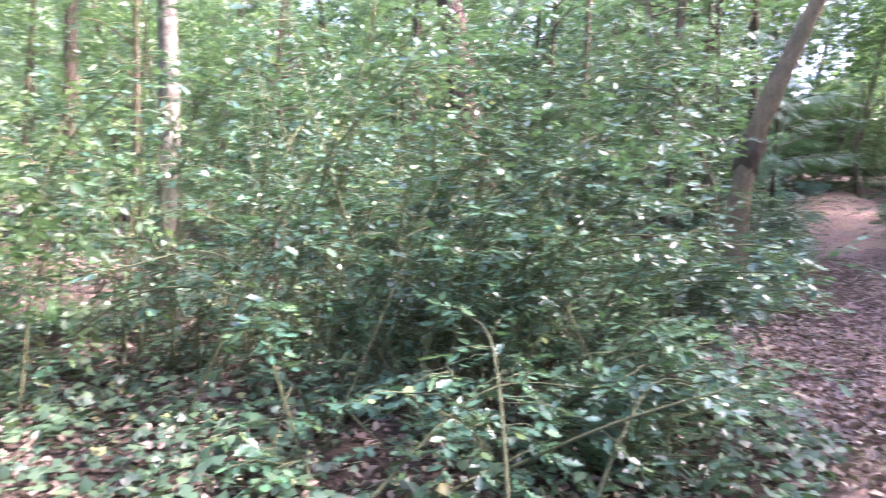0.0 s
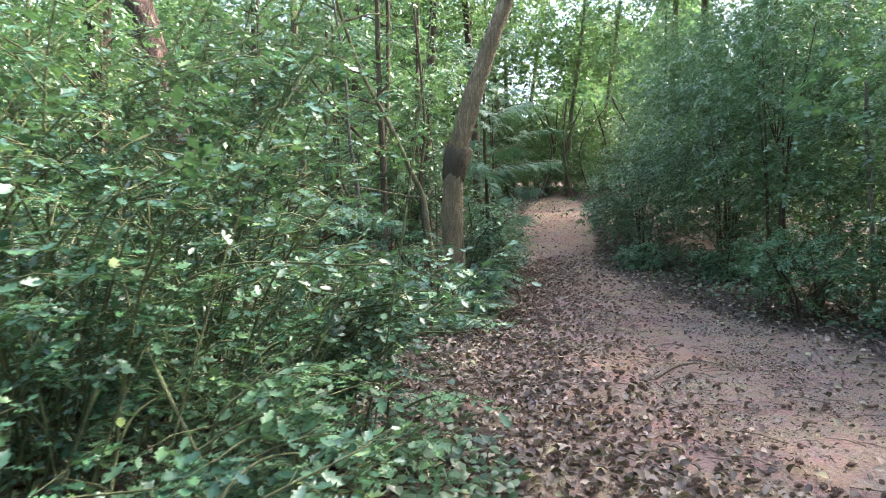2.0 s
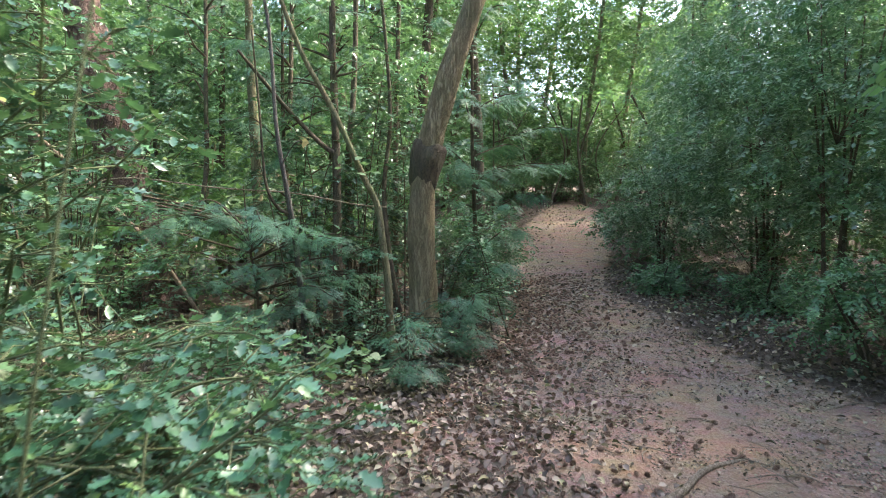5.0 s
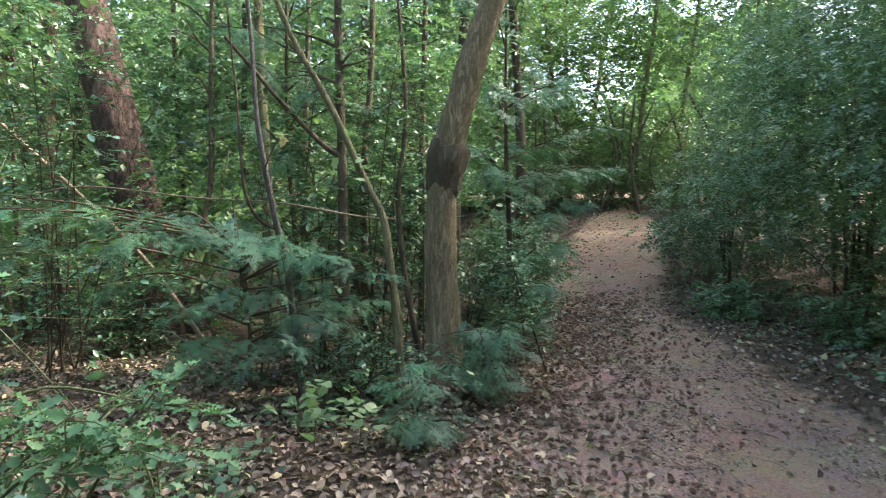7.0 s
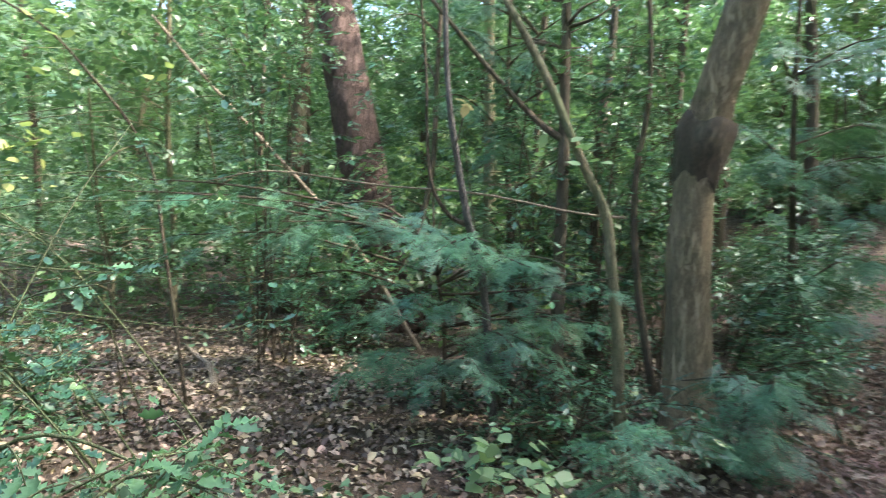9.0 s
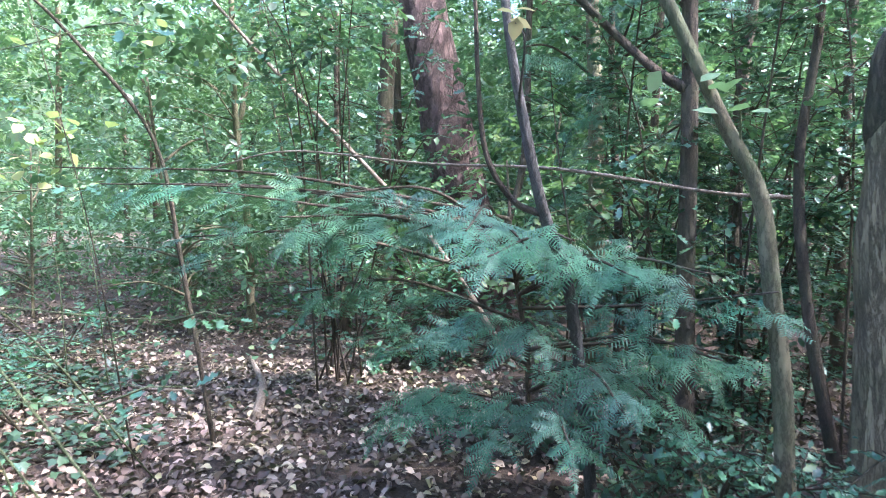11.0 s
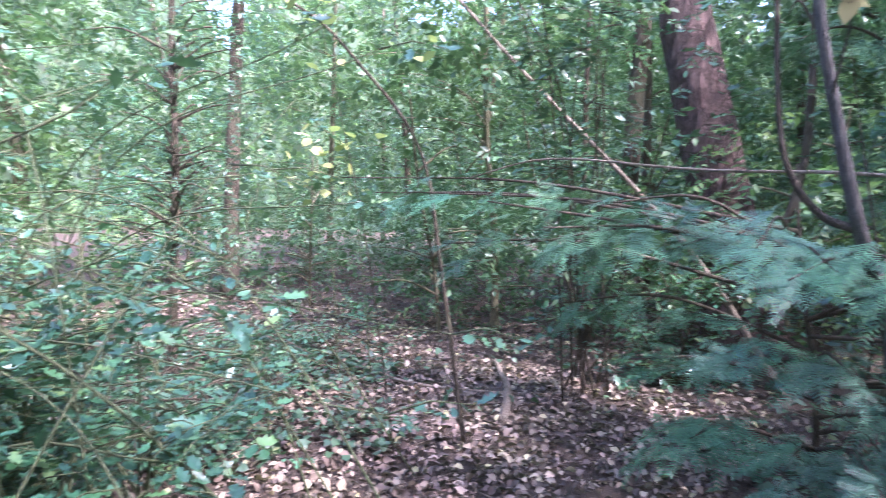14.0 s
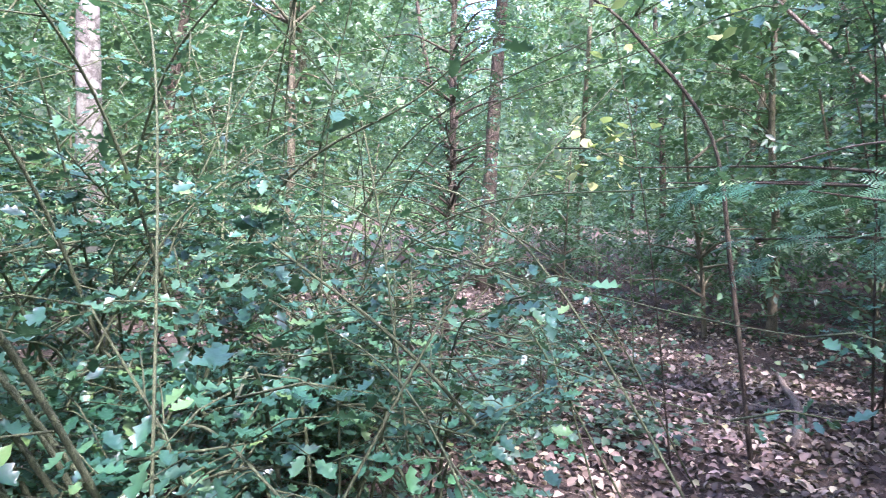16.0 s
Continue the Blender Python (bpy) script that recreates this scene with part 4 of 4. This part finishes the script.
    for _ in range(2400):
        a, d = radians(wood.uniform(-8, 112)), wood.uniform(6.5, 17)
        x, y = 3 - d * math.sin(a), 6 + d * math.cos(a)
        if n > 40 or blocked(x, y, 1.3, 1.6):
            continue
        if -8 < x < 1.8 and 8.3 < y < 13.0:
            continue
        n += 1
        put(wood.choice((3, 3, 4)), x, y, wood.uniform(0.6, 1.15))


scatter_wood()

def distant_wood():
    """Far trees all round: an uneven leafy wall more than 50 m away."""
    n = 360
    ang = np.linspace(0, 2 * math.pi, n, endpoint=False)
    near_gap = np.exp(-((np.degrees((ang + math.pi) % (2 * math.pi) - math.pi) + 27) / 9) ** 2)
    top = 23 + 3 * np.sin(ang * 17) + 2.2 * np.sin(ang * 41 + 1) + 1.3 * np.sin(ang * 97 + 2) - 7 * near_gap
    verts, rows = [], 10
    for k in range(rows):
        q = k / (rows - 1)
        rad = 62 + 2.0 * np.sin(ang * 31 + 3 * q) + 1.5 * np.sin(ang * 73 - 8 * q) + 3 * q
        verts.append(np.stack([3 - rad * np.sin(ang), 6 + rad * np.cos(ang), -1 + (top + 1) * q], -1))
    idx = np.arange(rows * n).reshape(rows, n)
    nxt = np.roll(idx, -1, axis=1)
    quads = np.stack([idx[:-1], nxt[:-1], nxt[1:], idx[1:]], -1).reshape(-1, 4)
    me = mesh_from("backdrop", np.concatenate(verts), quads.ravel(), np.full(len(quads), 4), True)
    me.materials.append(M_FAR)
    tagged(new("backdrop", me), "hazy green wall of distant woodland trees", "woodland", kind="structure")
    s = Shape()
    m = 30000
    a = rng.uniform(-math.pi, math.pi, m)
    a = np.where(rng.random(m) < 0.7, rng.uniform(radians(-75), radians(110), m), a)
    d = rng.uniform(51, 60, m)
    t = np.interp(a % (2 * math.pi), ang, top)
    z = t * rng.random(m) ** 0.8 + rng.normal(0, 0.5, m)
    s.scatter(SMALL, np.stack([3 - d * np.sin(a), 6 + d * np.cos(a), z], -1), random_turns(m, -0.3, 0.6), rng.uniform(0.4, 0.9, m))
    leaves = s.mesh("far_foliage")
    leaves.materials.append(M_BRIGHT)
    tagged(new("far_foliage", leaves), "distant pale green tree foliage", "foliage", kind="stuff")


distant_wood()

# thin stems where the path turns
far_rng = random.Random(5)
for i in range(13):
    x, y = 11.6 + i * 0.5 + far_rng.uniform(-0.3, 0.3), 24.6 - i * 0.12 + far_rng.uniform(-0.9, 0.9)
    slim("thin_tree", [(x, y, 0), (x + far_rng.uniform(-0.2, 0.2), y, 2.4), (x + far_rng.uniform(-0.6, 0.6), y, 4.5), (x + far_rng.uniform(-0.9, 0.9), y, 6.5)], far_rng.uniform(0.04, 0.09), M_DARKSTEM,
         "thin dark tree stem at the end of the path", sides=7, group="thin trees at the path end")

# ---- small plants and pieces ----
def sprig(name, place, root, n, size, mat, label, spread=0.15, template=OVAL, stem_mat=None, single=True):
    t = thing(name, root, label, "plant")
    pts = spline(rel(root, [root, tuple((np.array(root) + np.array(place)) / 2 + np.array((0.02, 0.03, 0.1))), place]), 6)
    s = Shape()
    s.tube(pts, np.linspace(0.007, 0.002, len(pts)), 5)
    part("stem", s.mesh("stem", True), stem_mat or M_GREENSTEM, t)
    one = Shape()
    one.add(*template)
    me = one.mesh("leaf", True)
    me.materials.append(mat)
    c = np.array(place) - np.array(root)
    for i in range(n):
        p = c + rng.normal(size=3) * np.array((spread, spread, spread * 0.5))
        ob = part("leaf", me, None, t)
        k = size * rng.uniform(0.7, 1.25)
        ob.matrix_basis = Matrix.LocRotScale(Vector(p), Euler((rng.normal(-0.3, 0.4), rng.normal(0, 0.4), rng.uniform(0, 6.28))), (k, k, k))
    return t


WIDE = oval_leaf(0.42, 0.05)
sprig("hazel_seedling", (3.1, 8.05, 0.62), on_ground(3.12, 8.15), 34, 0.105, M_HAZEL, "low seedling with pale yellow-green rounded leaves", 0.17, WIDE)
sprig("hazel_seedling", (3.45, 8.1, 0.56), on_ground(3.45, 8.2), 20, 0.1, M_HAZEL, "low seedling with pale yellow-green rounded leaves", 0.13, WIDE)
sprig("dead_leaf_twig", (2.92, 8.15, 2.47), (2.78, 8.88, 2.35), 4, 0.085, M_DEAD, "withered tan leaves on a bare twig", 0.035, OVAL, M_GREYSTEM)
sprig("pale_leaf_twig", (3.62, 8.9, 2.35), (3.7, 9.1, 2.1), 9, 0.1, M_HAZEL, "pale leaves on a twig by the bent sapling", 0.12, WIDE)
sprig("yellow_leaf_sprig", (-1.44, 10.3, 2.5), on_ground(-1.3, 10.6), 20, 0.13, M_YELLOW, "sapling with yellowing autumn leaves", 0.22, WIDE)
sprig("yellow_leaf_sprig", (0.05, 8.75, 3.05), on_ground(0.25, 9.3), 16, 0.09, M_YELLOW, "sapling with browning yellow leaves", 0.28, WIDE, M_DARKSTEM)
sprig("yellow_leaf_sprig", (-1.9, 10.4, 2.25), on_ground(-1.9, 10.7), 14, 0.12, M_YELLOW, "sapling with yellowing autumn leaves", 0.25, WIDE)


def stick(name, pts, r, mat, label, sides=6):
    base = pts[0]
    s = Shape()
    line = spline(rel(base, pts), 6)
    s.tube(line, np.linspace(r, r * 0.5, len(line)), sides, 0.25)
    me = s.mesh(name, True)
    me.materials.append(mat)
    ob = new(name, me)
    ob.location = base
    return tagged(ob, label, "branch")


def gz(x, y, up=0.02):
    return (x, y, float(floor_height(x, y)) + up)


stick("fallen_branch", [gz(0.45, 10.3), gz(0.2, 10.75, 0.05), gz(-0.1, 11.2, 0.04), gz(-0.45, 11.6, 0.05), gz(-0.75, 11.95, 0.06)], 0.045, M_DEADWOOD, "pale crooked fallen branch lying on leaf litter")
stick("dead_branch", [(3.95, 9.4, 1.95), (3.6, 9.3, 1.97), (2.9, 9.25, 2.08), (2.2, 9.3, 2.12), (1.37, 9.3, 2.2), (0.9, 9.2, 2.1)], 0.01, M_DEADWOOD, "long thin dead branch caught across the saplings")
stick("leaning_pole", [gz(2.0, 12.7, -0.03), (1.3, 12.4, 1.4), (0.63, 12.2, 2.2), (-0.4, 11.9, 3.3), (-1.2, 11.7, 4.2)], 0.035, M_DEADWOOD, "pale dead pole leaning through the shrubs")
stick("side_limb", [(3.52, 10.2, 2.6), (3.3, 10.15, 2.75), (2.9, 10.1, 3.15), (2.4, 10, 3.7)], 0.035, M_DARKSTEM, "mossy side limb growing from the dark tree")
stick("arching_sapling", [gz(0.5, 9.75, -0.03), (0.36, 9.6, 1.5), (0.25, 9.48, 2.31), (0.0, 9.15, 2.85), (-0.3, 8.85, 3.22), (-0.9, 8.3, 3.5)], 0.016, M_DARKSTEM, "thin dark sapling arching over the clearing")
stick("curling_vine", [gz(-0.72, 8.1, -0.03), (-0.68, 8.1, 0.9), (-0.6, 8.1, 1.5), (-0.3, 8.1, 1.46), (0.02, 8.2, 1.65), (0.06, 8.27, 1.95)], 0.009, M_GREENSTEM, "pale green vine curling up from the holly")
stick("fallen_branch", [gz(-1.6, 10.9, 0.02), gz(-0.9, 10.75, 0.04), gz(-0.1, 10.9, 0.03), gz(0.5, 11.3, 0.02)], 0.02, M_DEADWOOD, "thin dead branch lying among fallen leaves")
stick("fallen_branch", [gz(1.3, 7.6, 0.03), gz(1.8, 7.9, 0.05), gz(2.5, 8.0, 0.03)], 0.016, M_DEADWOOD, "thin dead branch lying among fallen leaves")
stick("root", [gz(4.55, 5.4, 0.0), gz(4.8, 5.5, 0.02), gz(5.2, 5.75, 0.02), gz(5.6, 5.85, -0.01)], 0.03, M_DEADWOOD, "worn root crossing the earth path")
stick("fallen_twig", [gz(2.7, 4.9, 0.02), gz(3.0, 5.2, 0.1), gz(3.05, 5.5, 0.22)], 0.012, M_DARKSTEM, "dark forked twig on the path edge")


# ---- ground cover ----
def near_points(n, x0, x1, y0, y1):
    return rng.uniform(x0, x1, n), rng.uniform(y0, y1, n)


def patchy(x, y, f, seed):
    return np.sin(f * x + seed) * np.cos(f * 1.13 * y - 1.7 * seed) + 0.6 * np.sin(2.3 * f * x - y * f + 2 * seed) + 0.4 * np.cos(3.1 * f * y + 1.9 * f * x)


def cover(name, label, category, template, mat, x, y, lift, size, spread):
    n = len(x)
    z = floor_height(x, y) + lift
    s = Shape()
    s.scatter(template, np.stack([x, y, z], -1), random_turns(n, 0.0, spread), size * rng.uniform(0.55, 1.3, n))
    me = s.mesh(name)
    me.materials.append(mat)
    tagged(new(name, me), label, category, kind="stuff")


def leaf_litter():
    xs, ys = [], []
    for n, box in ((26000, (-3, 5, 2, 12)), (26000, (-12, 14, -4, 26)), (14000, (3, 10, 2, 14)), (8000, (5, 20, 12, 29)), (9000, (-8, 2, 8.5, 14))):
        x, y = near_points(n, *box)
        l, r = path_side(x, y)
        keep = np.where((l > 0) & (r > 0), np.clip(1.0 - l * 0.5, 0.08, 1) + 0.25 * (r < 0.6), 0.95)
        k = rng.random(n) < keep
        xs.append(x[k]), ys.append(y[k])
    x, y = np.concatenate(xs), np.concatenate(ys)
    cover("leaf_litter", "brown and tan fallen leaves covering the woodland floor", "leaves", FALLEN, M_LITTER, x, y, rng.uniform(0.0, 0.035, len(x)), 0.066, 0.5)


def ivy():
    xs, ys = [], []
    for n, box in ((40000, (-4, 4.2, 1.5, 11)), (16000, (-12, 3, -3, 20)), (3000, (7.5, 12, 3, 12))):
        x, y = near_points(n, *box)
        l, r = path_side(x, y)
        clear = np.exp(-(((x - 0.6) / 1.7) ** 2 + ((y - 9.8) / 2.0) ** 2)) * 2.2 + np.exp(-(((x - 3.6) / 1.3) ** 2 + ((y - 7.6) / 1.3) ** 2)) * 2.6 + np.exp(-(((x + 5.5) / 2.0) ** 2 + ((y - 12.0) / 1.3) ** 2)) * 2.2
        k = (patchy(x, y, 1.5, 2.0) + 0.5 + rng.normal(0, 0.45, n) - clear > 0) & (rng.random(n) < 0.75) & ((l < -0.15) | (r < -0.3))
        xs.append(x[k]), ys.append(y[k])
    x, y = np.concatenate(xs), np.concatenate(ys)
    cover("ivy", "dark green ivy creeping over fallen leaves", "ivy", IVY, M_IVY, x, y, 0.03 + np.abs(rng.normal(0, 0.07, len(x))), 0.068, 0.4)


leaf_litter()
ivy()


def path_crumbs():
    x, y = near_points(260000, 0, 9, 1, 15)
    l, r = path_side(x, y)
    k = (l > 0) & (r > 0) & (patchy(x, y, 2.2, 0.7) + rng.normal(0, 0.8, len(x)) > 0.2)
    x, y = x[k], y[k]
    cover("path_crumbs", "crumbled brown leaf and bark fragments on the path", "leaf fragments", (FALLEN[0], FALLEN[1][:3]), M_LITTER, x, y, rng.uniform(0.0, 0.012, len(x)), 0.03, 0.35)


path_crumbs()


def cone_mesh():
    """A small open pine cone: rings of pointed scales round an egg-shaped core."""
    s = Shape()
    v, f = [], []
    rows, per = 6, 7
    for i in range(rows):
        t = (i + 0.5) / rows
        r, z = 0.5 * math.sin(math.pi * (0.12 + 0.78 * t)) ** 0.8, t * 1.25
        for j in range(per):
            a = 2 * math.pi * (j + 0.5 * (i % 2)) / per
            c, q = math.cos(a), math.sin(a)
            w = 0.5 * r + 0.06
            b = len(v)
            v += [(c * r * 0.45 - q * w * 0.6, q * r * 0.45 + c * w * 0.6, z), (c * r * 0.45 + q * w * 0.6, q * r * 0.45 - c * w * 0.6, z), (c * r * 1.15, q * r * 1.15, z + 0.16)]
            f.append((b, b + 1, b + 2))
    b = len(v)
    for i in range(4):
        for j in range(6):
            a = 2 * math.pi * j / 6
            r = (0.12, 0.36, 0.3, 0.05)[i]
            v.append((r * math.cos(a), r * math.sin(a), i * 0.42))
    for i in range(3):
        for j in range(6):
            p, q = b + i * 6 + j, b + i * 6 + (j + 1) % 6
            f += [(p, q, q + 6), (p, q + 6, p + 6)]
    s.add(v, f)
    return np.array(v), f


def pine_cones():
    template = cone_mesh()
    n = 6000
    y = rng.uniform(1.5, 14, n)
    l = np.interp(y, [p[0] for p in LEFT_EDGE], [p[1] for p in LEFT_EDGE])
    w = np.interp(y, [p[0] for p in RIGHT_EDGE], [p[1] for p in RIGHT_EDGE]) - l
    band = np.abs(rng.normal(0.0, 1.0, n))
    x = np.where(rng.random(n) < 0.88, l + 0.1 + band * 0.8, l + w * rng.random(n))
    k = (x < l + w) & (rng.random(n) < 0.42)
    x, y = x[k], y[k]
    near = np.argsort((x - 4.2) ** 2 + (y - 6.5) ** 2)
    one = Shape()
    one.add(*template)
    me = one.mesh("pine_cone")
    me.materials.append(M_CONE)
    for i in near[:300]:
        ob = new("pine_cone", me)
        kk = rng.uniform(0.03, 0.047)
        ob.matrix_world = Matrix.LocRotScale((x[i], y[i], float(floor_height(x[i], y[i])) + 0.018), Euler((rng.uniform(1.1, 1.9), 0, rng.uniform(0, 6.28))), (kk, kk, kk))
        tagged(ob, "small brown fallen pine cone on the earth path", "pine cone", "pine cones on the path")
    rest = near[300:]
    s = Shape()
    p = np.stack([x[rest], y[rest], floor_height(x[rest], y[rest]) + 0.018], -1)
    m = len(rest)
    s.scatter(template, p, turns_of(rng.uniform(0, 6.28, m), rng.uniform(1.1, 1.9, m), np.zeros(m)), rng.uniform(0.03, 0.047, m))
    far = s.mesh("scattered_cones")
    far.materials.append(M_CONE)
    tagged(new("scattered_cones", far), "many small brown pine cones strewn on the path", "pine cones", kind="stuff")


pine_cones()


def twigs():
    s = Shape()
    n = 0
    for _ in range(1500):
        x, y = rng.uniform(-4, 9), rng.uniform(2, 14)
        a, ln = rng.uniform(0, 6.28), rng.uniform(0.08, 0.4)
        dx, dy = ln * math.cos(a), ln * math.sin(a)
        p = [gz(x, y, 0.012), gz(x + dx * 0.5 + rng.normal(0, 0.015), y + dy * 0.5, 0.03), gz(x + dx, y + dy, 0.015)]
        r = rng.uniform(0.002, 0.006)
        s.tube(p, [r, r, r * 0.6], 4)
    me = s.mesh("twig_litter")
    me.materials.append(M_DEADWOOD)
    tagged(new("twig_litter", me), "thin dry twigs scattered over the ground", "twigs", kind="stuff")


twigs()
